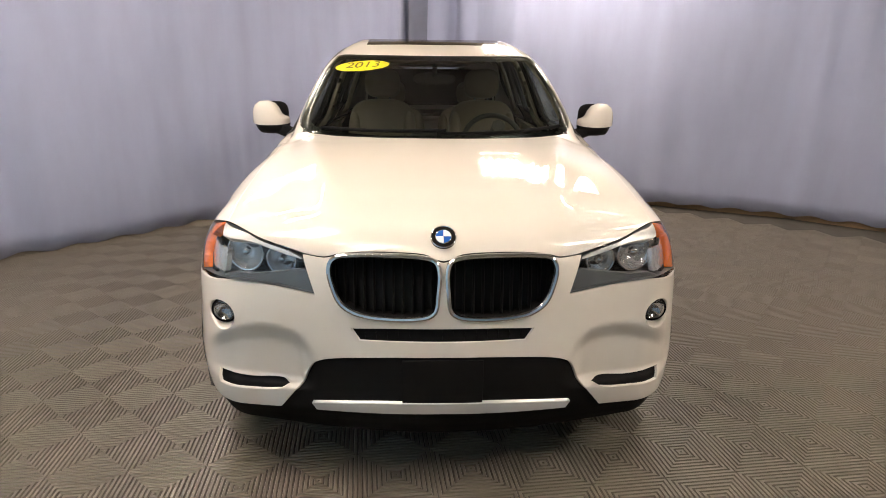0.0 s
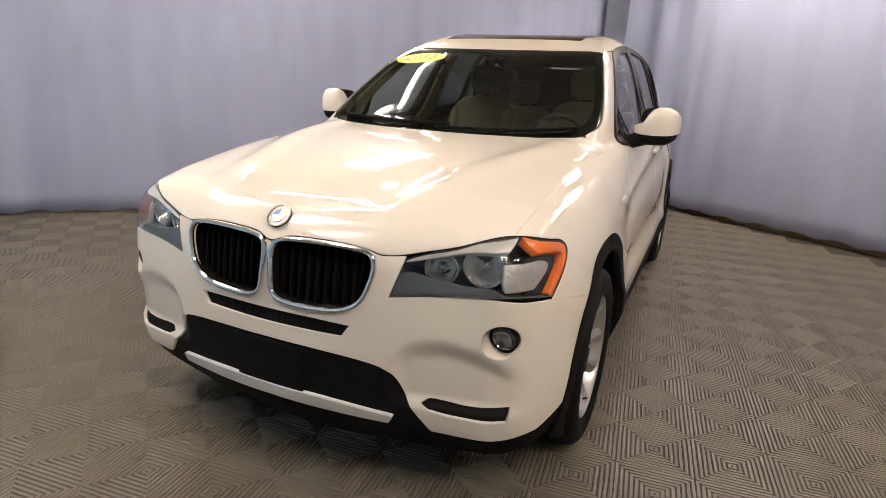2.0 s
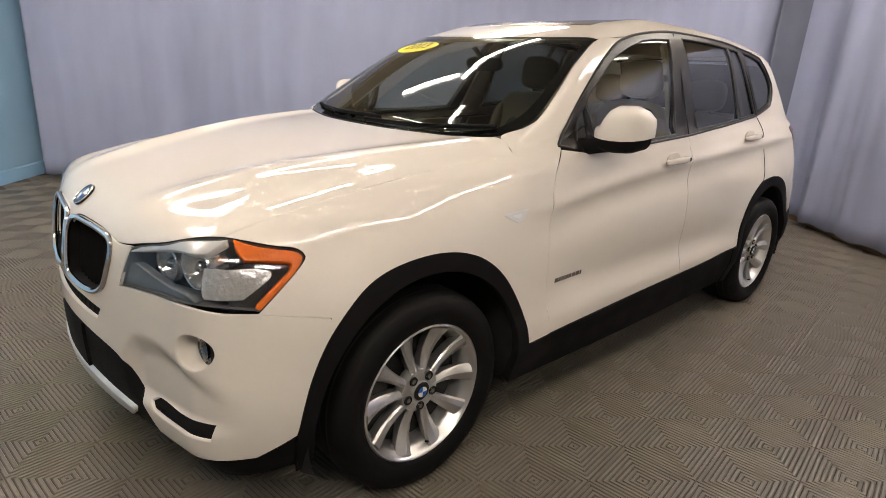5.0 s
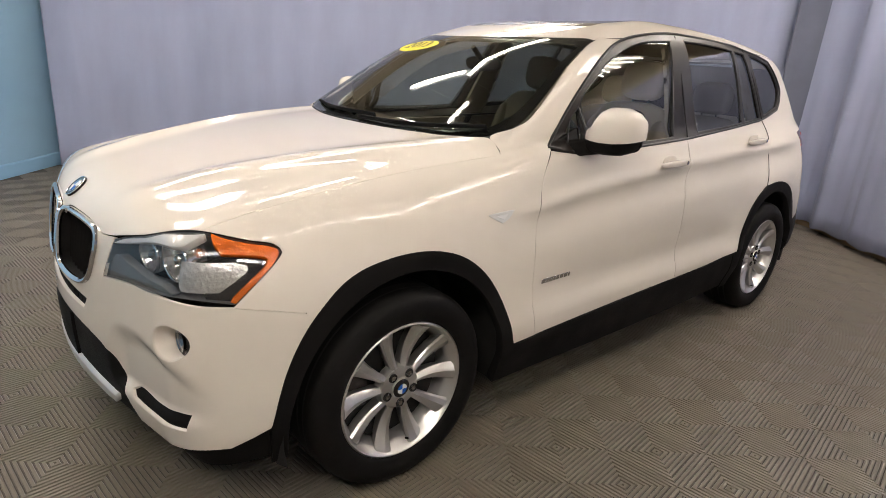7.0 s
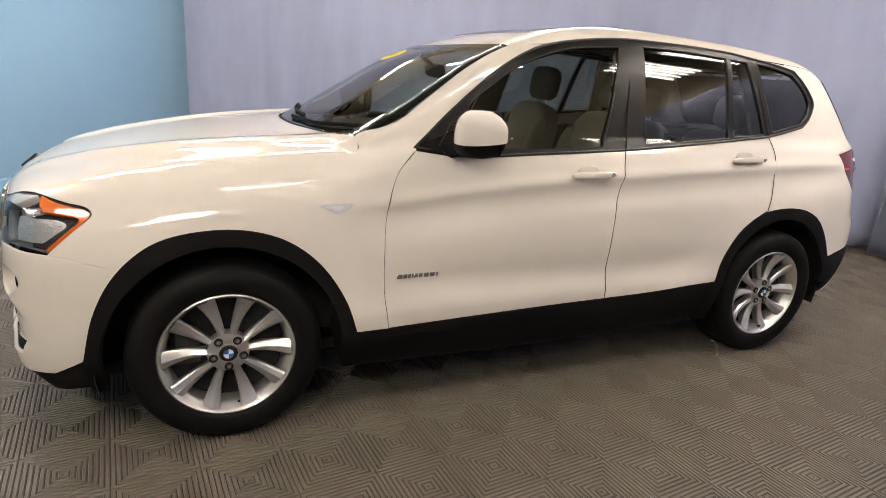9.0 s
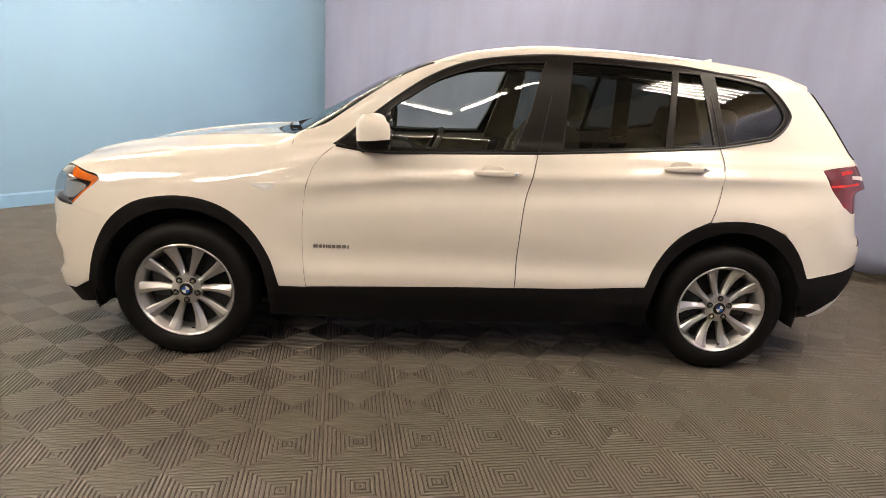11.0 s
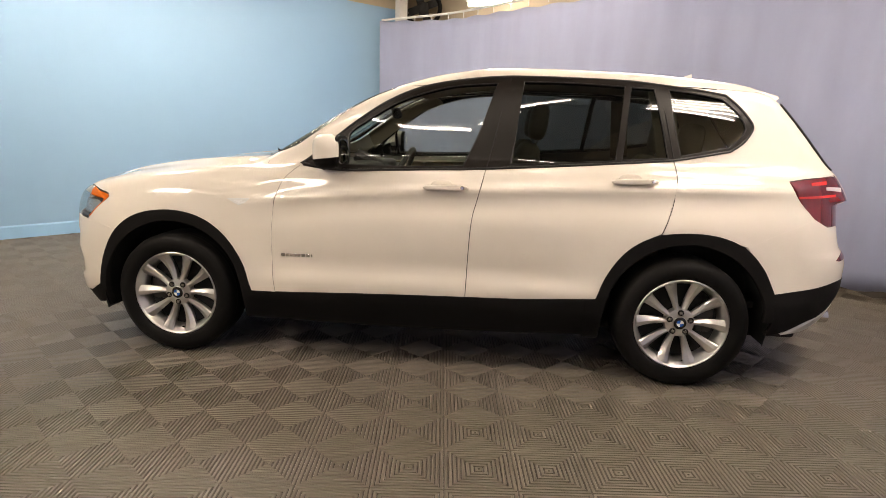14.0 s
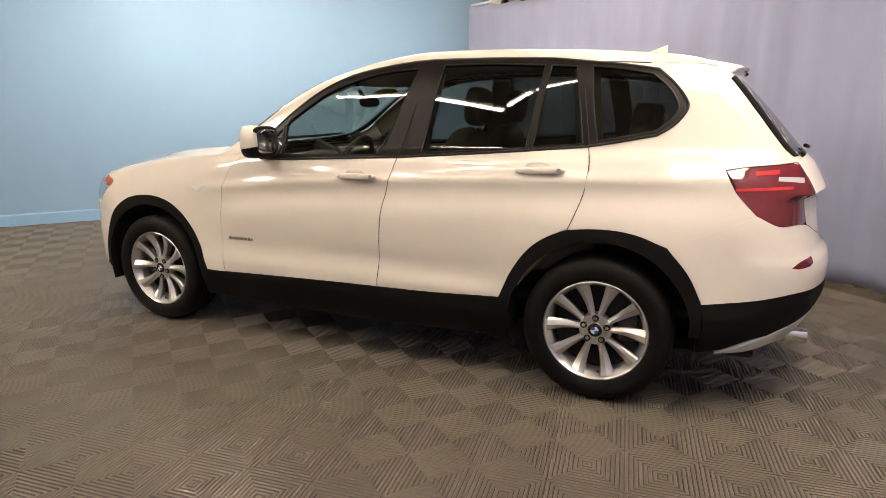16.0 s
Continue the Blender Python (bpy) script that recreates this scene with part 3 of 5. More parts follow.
def panel(name, spec, chart, material, parent, holes=(), lift=0.0, depth=0.014, res=0.02, half=False, both=False, label="", gap=0.0, dark=None):
    """A sheet on the body inside an outline, less its holes, with its edges turned in. gap: how far its edge stays back."""
    rings = [chart.project(ring_of(spec, res * 0.6, half))] + [chart.project(ring_of(h, res * 0.5, False)) for h in holes]
    if gap:
        r = rings[0]
        t = np.roll(r, -1, 0) - np.roll(r, 1, 0)
        nrm = np.stack([t[:, 1], -t[:, 0]], 1) / (np.linalg.norm(t, axis=1, keepdims=True) + 1e-9)
        area = np.sum(r[:, 0] * np.roll(r[:, 1], -1) - r[:, 1] * np.roll(r[:, 0], -1))
        rings[0] = r - nrm * gap * np.sign(area)
    edge = np.vstack(rings)
    lo, hi = rings[0].min(0), rings[0].max(0)
    gx, gy = np.meshgrid(np.arange(lo[0], hi[0], res), np.arange(lo[1], hi[1], res * 0.87))
    gx[1::2] += res / 2
    grid = np.stack([gx.ravel(), gy.ravel()], -1)
    keep = inside(grid, rings[0])
    for r in rings[1:]:
        keep &= ~inside(grid, r)
    grid = grid[keep]
    far = np.ones(len(grid), bool)
    for i in range(0, len(edge), 200):
        far &= np.min(np.hypot(grid[:, None, 0] - edge[None, i : i + 200, 0], grid[:, None, 1] - edge[None, i : i + 200, 1]), 1) > res * 0.5
    grid = grid[far]
    pts = np.vstack([edge, grid])
    lines, k = [], 0
    for r in rings:
        lines += [(k + i, k + (i + 1) % len(r)) for i in range(len(r))]
        k += len(r)
    got = delaunay_2d_cdt([Vector(q) for q in pts], lines, [], 0, 1e-6)
    q = np.array([tuple(v) for v in got[0]])
    tri = np.array([f for f in got[2] if len(f) == 3])
    mid = q[tri].mean(1)
    keep = inside(mid, rings[0])
    for r in rings[1:]:
        keep &= ~inside(mid, r)
    tri = tri[keep]
    used, tri = np.unique(tri, return_inverse=True)
    tri = tri.reshape(-1, 3)
    p = shoot(*chart.rays(q[used]))
    n = outward(p)
    p = p + n * lift
    face = np.cross(p[tri[:, 1]] - p[tri[:, 0]], p[tri[:, 2]] - p[tri[:, 0]])
    flip = (face * n[tri[:, 0]]).sum(1) < 0
    tri[flip] = tri[flip][:, ::-1]
    count = {}
    for t in tri:
        for a, b in ((t[0], t[1]), (t[1], t[2]), (t[2], t[0])):
            count[(a, b)] = 1
    rim = [e for e in count if (e[1], e[0]) not in count]
    out = np.zeros_like(p)
    for a, b in rim:
        w = np.cross(p[b] - p[a], n[a])
        out[a] += w
        out[b] += w
    ids = sorted({i for e in rim for i in e})
    place = {v: i for i, v in enumerate(ids)}
    w = out[ids] / (np.linalg.norm(out[ids], axis=1, keepdims=True) + 1e-9)
    base, m = len(p), len(ids)
    soft = min(0.0025, depth * 0.3)
    verts = np.vstack([p, p[ids], p[ids] + w * soft * 0.7 - n[ids] * soft, p[ids] + w * soft * 0.7 - n[ids] * depth])
    bent = n[ids] + w
    norms = np.vstack([n, n[ids], bent / (np.linalg.norm(bent, axis=1, keepdims=True) + 1e-9), w])
    faces = [tuple(t) for t in tri]
    for a, b in rim:
        i, j = place[a], place[b]
        for r in (0, 1):
            faces.append((base + r * m + j, base + r * m + i, base + (r + 1) * m + i, base + (r + 1) * m + j))
    ob = from_arrays(name, verts, faces, material, parent, label, norms)
    # Turned-in edges of painted panels go black, as the shade of the gaps.
    if dark if dark is not None else (gap > 0 and material is PAINT):
        ob.data.materials.append(SHADOW_BLACK)
        index = np.zeros(len(faces), int)
        index[len(tri) + 1 :: 2] = 1
        ob.data.polygons.foreach_set("material_index", index)
    if both:
        mirrored(ob)
    return ob


def ribbon(name, spec, width, material, parent, lift=0.003, closed=True, both=False, label="", flat=1.0, half=False):
    """A bead along an outline on the body."""
    p = ring_of(spec, 0.012, half)
    if not closed:
        q = on_body(spec)
        cut = np.argmin(np.linalg.norm(p - q[-1], axis=1))
        p = p[: cut + 1]
    p = p + outward(p) * lift
    ob = part(name, tube(p, width, closed=closed, sides=8, flat=flat), material, parent, label)
    if both:
        mirrored(ob)
    return ob


def S(*rows):
    return [("s", *r) for r in rows]


def T(*rows):
    return [("t", *r) for r in rows]


def F(*rows):
    return [("f", *r) for r in rows]


def R(*rows):
    return [("r", *r) for r in rows]


car = new("car")
tagged(car, "white compact sport utility vehicle with black cladding parked on the tiles", "car")

# lines that neighbouring panels share
HOOD_FRONT = F((0, 0.893, 1), (0.02, 0.897), (0.06, 0.912), (0.15, 0.917), (0.27, 0.914), (0.335, 0.906), (0.375, 0.896), (0.43, 0.9), (0.49, 0.914)) + T((0.588, -0.6695), (0.65, -0.632), (0.722, -0.567, 1))
HOOD_SIDE = T((0.725, -0.51), (0.728, -0.455), (0.7305, -0.4), (0.733, -0.35), (0.736, -0.25), (0.739, -0.147), (0.746, 0.1), (0.755, 0.33), (0.762, 0.5, 1))
DOOR_FRONT = S((0.725, 1.112, 1), (0.652, 1.045), (0.622, 0.99), (0.593, 0.878), (0.584, 0.726), (0.59, 0.536), (0.606, 0.412, 1))
DOOR_MID = S((1.746, 1.119, 1), (1.715, 0.985), (1.686, 0.865), (1.673, 0.68), (1.666, 0.438, 1))
DOOR_REAR = S((2.716, 1.194, 1), (2.73, 1.103), (2.718, 0.988), (2.688, 0.889), (2.662, 0.825, 1))
BELT = S((0.927, 1.09), (1.235, 1.096), (1.5, 1.107))
BELT_REAR = S((1.9, 1.128), (2.3, 1.157), (2.55, 1.177))
DLO_TOP = S((0.747, 1.13), (0.882, 1.244), (1.035, 1.364), (1.187, 1.464), (1.34, 1.531), (1.526, 1.563), (1.9, 1.577), (2.456, 1.566), (2.67, 1.545), (2.86, 1.522), (2.985, 1.502, 1))
DLO_TAIL = S((3.06, 1.44), (3.12, 1.37), (3.118, 1.34), (3.07, 1.285), (3.01, 1.245, 1))
ARCH_F = S((0.474, 0.415, 1), (0.424, 0.56), (0.330, 0.702), (0.208, 0.797), (0.058, 0.84), (-0.11, 0.834), (-0.24, 0.793), (-0.346, 0.702))
ARCH_F_LOW = S((-0.346, 0.702), (-0.418, 0.57), (-0.462, 0.405, 1))
ARCH_R = S((2.352, 0.47, 1), (2.41, 0.61), (2.5, 0.732), (2.62, 0.806), (2.78, 0.834), (2.95, 0.822), (3.085, 0.767), (3.185, 0.665), (3.254, 0.535, 1))
LAMP = F((0.409, 0.777, 1), (0.452, 0.895, 1), (0.5, 0.911)) + T((0.588, -0.672), (0.65, -0.635), (0.724, -0.57, 1)) + S((-0.47, 0.934), (-0.415, 0.918), (-0.402, 0.9), (-0.43, 0.872), (-0.535, 0.785, 1)) + F((0.7, 0.805), (0.55, 0.796))
LAMP_LOW = F((0.409, 0.773, 1), (0.55, 0.791), (0.7, 0.8), (0.8, 0.784)) + S((-0.538, 0.776, 1), (-0.5, 0.7665), (-0.45, 0.754), (-0.4, 0.741))

# hood, fenders, doors, quarters
panel("hood", HOOD_FRONT + HOOD_SIDE + T((0.738, 0.511, 1), (0.7, 0.514), (0.66, 0.507), (0.59, 0.46), (0.44, 0.405), (0.25, 0.345), (0.1, 0.325), (0, 0.322, 1)), HOODWARD, PAINT, car, half=True, gap=0.0016, res=0.022, label="glossy white hood with raised creases")
panel("fender", HOOD_FRONT[-1:] + HOOD_SIDE + T((0.738, 0.515, 1), (0.675, 0.519), (0.708, 0.6, 1), (0.752, 0.552, 1)) + DOOR_FRONT + ARCH_F + S((-0.36, 0.733, 1), (-0.4, 0.743), (-0.45, 0.756), (-0.5, 0.7685), (-0.538, 0.778, 1), (-0.428, 0.872), (-0.398, 0.9), (-0.412, 0.921), (-0.47, 0.938)), SHOULDER, PAINT, car, gap=0.0015, both=True)
panel("front_door", DOOR_FRONT[:1] + BELT + DOOR_MID + S((1.3, 0.43), (0.95, 0.422)) + DOOR_FRONT[:0:-1], SIDE, PAINT, car, gap=0.0037, both=True)
panel("rear_door", DOOR_MID[:1] + BELT_REAR + DOOR_REAR + ARCH_R[3:0:-1] + ARCH_R[:1] + S((2.0, 0.447)) + DOOR_MID[:0:-1], SIDE, PAINT, car, gap=0.0037, both=True)
TAIL_EDGE = S((3.33, 1.49), (3.42, 1.385), (3.5, 1.295), (3.57, 1.205), (3.575, 1.145, 1))
TAILLIGHT = S((3.296, 1.108, 1), (3.38, 1.122), (3.5, 1.132), (3.55, 1.137)) + R((0.66, 1.133, 1), (0.653, 1.0), (0.64, 0.93), (0.632, 0.882, 1)) + S((3.52, 0.885), (3.43, 0.93), (3.345, 1.02))
panel("quarter_panel", DOOR_REAR[:1] + DLO_TAIL[::-1] + DLO_TOP[-1:] + T((0.595, 3.02, 1), (0.575, 3.2, 1)) + TAIL_EDGE + S((3.5, 1.136), (3.38, 1.126), (3.292, 1.111, 1), (3.34, 1.02), (3.428, 0.925, 1), (3.345, 0.888), (3.26, 0.851), (3.18, 0.813), (3.1, 0.774, 1)) + ARCH_R[5:3:-1] + DOOR_REAR[:0:-1], SIDE, PAINT, car, gap=0.0003, both=True)
panel("roof_rail", DOOR_FRONT[:1] + DLO_TOP + T((0.595, 3.02, 1), (0.605, 2.7), (0.612, 2.2), (0.608, 1.7), (0.595, 1.35), (0.585, 1.22), (0.64, 1.0), (0.69, 0.82), (0.718, 0.68), (0.71, 0.6, 1), (0.752, 0.55, 1)), SHOULDER, PAINT, car, both=True)
panel("roof", T((0, 1.135, 1), (0.15, 1.142), (0.35, 1.165), (0.58, 1.215, 1), (0.59, 1.35), (0.603, 1.7), (0.607, 2.2), (0.6, 2.7), (0.578, 3.1), (0.55, 3.22, 1), (0.3, 3.3), (0, 3.32, 1)), ABOVE, PAINT, car, half=True, gap=0.0015, res=0.03)
sunroof = panel("sunroof", T((0, 1.36, 1), (0.42, 1.385, 1), (0.43, 1.9), (0.42, 2.55, 1), (0, 2.57, 1)), ABOVE, GLOSS_BLACK, car, half=True, lift=0.0012, depth=0.001, res=0.05, label="dark glass sunroof panel")
ribbon("roof_ditch", T((0.598, 1.25, 1), (0.609, 1.7), (0.614, 2.2), (0.607, 2.7), (0.59, 3.05, 1)), 0.004, SEAL, car, lift=-0.012, closed=False, both=True)

# nose
KIDNEY = F((0.013, 0.86), (0.024, 0.89), (0.06, 0.902), (0.15, 0.907), (0.29, 0.904), (0.345, 0.893), (0.361, 0.862), (0.352, 0.81), (0.325, 0.752), (0.268, 0.72), (0.165, 0.709), (0.06, 0.715), (0.026, 0.735), (0.017, 0.79))
KIDNEY_OTHER = [(k, -a, b) for k, a, b in KIDNEY][::-1]
SLOT = F((0.297, 0.672, 1), (0.15, 0.678), (-0.15, 0.678), (-0.297, 0.672, 1), (-0.268, 0.63, 1), (0, 0.63), (0.268, 0.63, 1))
INTAKE = F((0.512, 0.448, 1), (0.56, 0.424), (0.65, 0.415), (0.772, 0.412, 1), (0.775, 0.462, 1), (0.65, 0.457), (0.54, 0.462))
fog_at = (0.738, 0.676)
FOG = F(*[(fog_at[0] + 0.052 * math.cos(a), fog_at[1] + 0.052 * math.sin(a)) for a in np.linspace(0, 2 * math.pi, 14, endpoint=False)])
flipped = lambda spec: [(k, -a, b, *c) for k, a, b, *c in spec][::-1]
panel(
    "front_bumper",
    F((0, 0.888, 1), (0.02, 0.892), (0.06, 0.908), (0.15, 0.913), (0.27, 0.91), (0.335, 0.902), (0.375, 0.892), (0.447, 0.898, 1)) + LAMP_LOW + S((-0.362, 0.731, 1)) + ARCH_F_LOW + S((-0.56, 0.352, 1)) + F((0.7, 0.345), (0.55, 0.353, 1), (0.483, 0.44), (0.432, 0.53), (0.38, 0.559), (0.2, 0.577), (0, 0.582, 1)),
    NOSEWARD, PAINT, car, holes=(KIDNEY, KIDNEY_OTHER, SLOT, INTAKE, flipped(INTAKE), FOG, flipped(FOG)), depth=0.012, half=True, gap=0.001, res=0.015, dark=False, label="white front bumper with grille openings",
)
panel("lower_bumper", F((0, 0.579, 1), (0.2, 0.574), (0.378, 0.556), (0.428, 0.527), (0.479, 0.437), (0.545, 0.35, 1), (0.62, 0.33), (0.72, 0.325)) + S((-0.57, 0.345, 1), (-0.466, 0.4, 1), (-0.46, 0.28, 1)) + F((0.7, 0.24), (0.4, 0.23), (0, 0.23, 1)), NOSEWARD, PLASTIC, car, half=True, lift=-0.008, res=0.02, label="black plastic lower bumper")
panel("skid_plate", F((0, 0.414, 1), (0.2, 0.41), (0.434, 0.39, 1), (0.42, 0.366, 1), (0.2, 0.372), (0, 0.376, 1)), NOSEWARD, SILVER, car, half=True, lift=0.008, depth=0.03, label="silver skid plate strip")
plate = panel("plate_bracket", F((0, 0.57, 1), (0.13, 0.567, 1), (0.13, 0.395, 1), (0, 0.395, 1)), NOSEWARD, PLASTIC, car, half=True, lift=0.002, depth=0.03, label="black empty number plate bracket")
panel("slot_grille", F((0, 0.684, 1), (0.305, 0.678, 1), (0.275, 0.624, 1), (0, 0.624, 1)), NOSEWARD, PLASTIC, car, half=True, lift=-0.013, depth=0.004)
for k in range(15):
    x = (k - 7) * 0.036
    q = on_body(F((x, 0.655)))[0]
    part("grille_bar", block((0.004, 0.012, 0.045), (x, q[1] + 0.016, 0.655)), PLASTIC, car)
panel("intake_grille", INTAKE, NOSEWARD, PLASTIC, car, lift=-0.014, both=True, label="black mesh in the corner intake")

for sgn in (1, -1):
    g = part("kidney_grille", tube((ring_of(KIDNEY, 0.012) + (0, -0.004, 0)) * (sgn, 1, 1), 0.0088, closed=True, flat=1.0), CHROME, car, "chrome framed kidney grille with black bars")
    back = panel("grille_backing", KIDNEY, NOSEWARD, SHADOW_BLACK, None, lift=-0.06, depth=0.004, res=0.03)
    back.data.transform(Matrix.Diagonal((sgn, 1, 1, 1)))
    back.parent = g
    inner = ring_of(KIDNEY, 0.012)
    mid = inner.mean(0)
    rows = [(mid + (inner - mid) * (k, 1, k) + (0, dy, 0)) * (sgn, 1, 1) for k, dy in ((0.985, -0.002), (0.985, 0.07))]
    m_ = len(inner)
    from_arrays("grille_collar", np.vstack(rows), [(i, (i + 1) % m_, m_ + (i + 1) % m_, m_ + i) for i in range(m_)], PLASTIC, g)
    for k in range(11):
        x = 0.035 + 0.031 * k
        zs = inner[np.abs(inner[:, 0] - x) < 0.009, 2]
        lo, hi = zs.min() + 0.004, zs.max() - 0.004
        bar = [on_body(F((x, z)))[0] + (0, 0.03, 0) for z in np.linspace(lo, hi, 7)]
        bm = bmesh.new()
        rows = [[bm.verts.new((sgn * (q[0] + dx), q[1] + dy, q[2])) for dx, dy in ((-0.0045, 0.004), (0, -0.004), (0.0045, 0.004), (0.003, 0.035), (-0.003, 0.035))] for q in bar]
        for a, b in zip(rows, rows[1:]):
            for i in range(5):
                bm.faces.new((a[i], a[(i + 1) % 5], b[(i + 1) % 5], b[i]))
        bm.faces.new(rows[0])
        bm.faces.new(rows[-1])
        part("bar", bm, PLASTIC, g)


def roundel(parent, at, normal, size):
    """A round badge: black ring, chrome edge and quarters in blue and white."""
    turn = Vector(normal).to_track_quat("X", "Z").to_matrix().to_4x4()
    m = Matrix.Translation(at) @ turn
    bm = lathe([(0.004, 0.0), (0.004, size * 0.92), (0.0, size), (-0.004, size)], 32)
    bm.transform(m)
    b = part("badge", bm, GLOSS_BLACK, parent, "round blue and white badge with a black ring")
    for r, w in ((size * 0.97, 0.04), (size * 0.6, 0.035)):
        bm = tube([m @ Vector((0.004, r * math.cos(a), r * math.sin(a))) for a in np.linspace(0, 2 * math.pi, 28, endpoint=False)], size * w, closed=True, sides=6)
        part("badge_ring", bm, CHROME, b)
    for k in range(4):
        bm = bmesh.new()
        fan_ = [bm.verts.new((0.0065, 0, 0))] + [bm.verts.new((0.0058, size * 0.58 * math.cos(a), size * 0.58 * math.sin(a))) for a in np.linspace(k * math.pi / 2, (k + 1) * math.pi / 2, 8)]
        for i in range(1, 8):
            bm.faces.new((fan_[0], fan_[i], fan_[i + 1]))
        bm.transform(m)
        part("badge_quarter", bm, BLUE if k % 2 else WHITE, b)
    return b


q = on_body(F((0, 0.955)))[0]
roundel(car, q + 0.003 * outward(q), outward(q), 0.041)

# headlamps
for sgn in (1, -1):
    flip = Matrix.Diagonal((sgn, 1, 1, 1))

    def lamp_part(ob, parent):
        ob.data.transform(flip)
        if sgn < 0:
            ob.data.flip_normals()
        ob.parent = parent
        return ob

    lens = lamp_part(panel("headlight", LAMP, NOSEWARD, LENS, None, gap=0.003, depth=0.006, res=0.016), car)
    tagged(lens, "clear headlight with twin round lamps and an amber corner")
    lamp_part(panel("housing", LAMP, NOSEWARD, LAMP_GREY, None, gap=0.004, lift=-0.125, depth=0.004, res=0.03), lens)
    rimmed = ring_of(LAMP, 0.012)
    nrm = outward(rimmed)
    n_ = len(rimmed)
    wall = from_arrays("lamp_wall", np.vstack([rimmed - nrm * 0.002, rimmed - nrm * 0.13]) * (sgn, 1, 1), [(i, (i + 1) % n_, n_ + (i + 1) % n_, n_ + i) for i in range(n_)], LAMP_GREY, lens)
    lamp_part(panel("lower_cover", F((0.414, 0.779, 1), (0.44, 0.845), (0.52, 0.838), (0.62, 0.822), (0.7, 0.82), (0.74, 0.806, 1), (0.7, 0.808), (0.55, 0.799)), NOSEWARD, LAMP_GREY, None, lift=-0.018, depth=0.03), lens)
    lamp_part(panel("brow", F((0.45, 0.884, 1), (0.5, 0.905)) + T((0.588, -0.676), (0.65, -0.64), (0.733, -0.565, 1)) + F((0.728, 0.934, 1), (0.62, 0.926), (0.54, 0.9055)), NOSEWARD, SILVER, None, lift=-0.004, depth=0.03), lens)
    amber = lamp_part(panel("corner_reflector", T((0.74, -0.55, 1)) + S((-0.47, 0.93), (-0.418, 0.914), (-0.407, 0.9), (-0.435, 0.87), (-0.532, 0.788, 1), (-0.542, 0.792, 1), (-0.447, 0.871), (-0.436, 0.89), (-0.455, 0.9, 1), (-0.5, 0.91), (-0.545, 0.917, 1)), NOSEWARD, AMBER, None, lift=-0.006, depth=0.03, res=0.012), lens)
    tagged(amber, "amber corner reflector")
    for x, z, r in ((0.527, 0.856, 0.047), (0.652, 0.872, 0.058)):
        q = on_body(F((x, z)))[0]
        c = q + (0.004, 0.07, 0)
        bm = lathe([(-0.045, 0.0), (-0.04, r * 0.4), (-0.02, r * 0.8), (0.004, r), (0.008, r * 1.08), (0.0, r * 1.14), (-0.05, r * 1.1)], 32)
        bm.transform(Matrix.Translation((c[0] * sgn, c[1], c[2])) @ pose(0, 0, 0, 0, 0, -90 + sgn * 12))
        bowl = part("reflector_bowl", bm, REFLECTOR, lens)
        bm = pebble((0.016, 0.016, 0.016), (c[0] * sgn, c[1] + 0.006, c[2]), power=1.0)
        part("bulb", bm, CHROME, lens)
        bm = lathe([(0.012, 0.0), (0.01, r * 0.6), (0.004, r * 0.98)], 32)
        bm.transform(Matrix.Translation((c[0] * sgn, c[1], c[2])) @ pose(0, 0, 0, 0, 0, -90 + sgn * 12))
        part("lamp_lens", bm, LENS, lens)
        bm = tube([(0, r * 1.06 * math.cos(a), r * 1.06 * math.sin(a)) for a in np.linspace(0, 2 * math.pi, 32, endpoint=False)], 0.0045, closed=True, sides=8)
        bm.transform(Matrix.Translation((c[0] * sgn, c[1] - 0.006, c[2])) @ pose(0, 0, 0, 0, 0, -90 + sgn * 12))
        part("lamp_ring", bm, CHROME, lens)
    lamp_part(panel("indicator_bowl", F((0.735, 0.9, 1), (0.742, 0.83), (0.75, 0.815, 1)) + S((-0.57, 0.812, 1), (-0.5, 0.86), (-0.49, 0.88), (-0.52, 0.895, 1)), NOSEWARD, FACETS, None, lift=-0.035, depth=0.02, res=0.01), lens)
    # fog lamp at the bottom of a round well
    mouth = ring_of(FOG, 0.012)
    deep = mouth.copy()
    deep[:, 1] = -0.636
    deep[:, [0, 2]] = np.array(fog_at) + (deep[:, [0, 2]] - fog_at) * 0.93
    m_ = len(mouth)
    well = from_arrays("fog_lamp", np.vstack([mouth + (0, 0.001, 0), deep]) * (sgn, 1, 1), [(i, (i + 1) % m_, m_ + (i + 1) % m_, m_ + i) for i in range(m_)], PAINT, car, "round fog lamp in a deep white well")
    bm = lathe([(-0.012, 0.032), (0.004, 0.034), (0.004, 0.04), (0.007, 0.043), (-0.004, 0.047)], 32)
    bm.transform(pose(fog_at[0] * sgn, -0.636, fog_at[1], 0, 0, -90))
    part("fog_rim", bm, GLOSS_BLACK, well)
    bm = lathe([(-0.012, 0.0), (-0.006, 0.02), (0.01, 0.034)], 24)
    bm.transform(pose(fog_at[0] * sgn, -0.638, fog_at[1], 0, 0, -90))
    part("fog_reflector", bm, MIRROR, well)
    bm = lathe([(0.012, 0.0), (0.009, 0.02), (0.0, 0.036)], 24)
    bm.transform(pose(fog_at[0] * sgn, -0.64, fog_at[1], 0, 0, -90))
    part("fog_lens", bm, LENS, well)

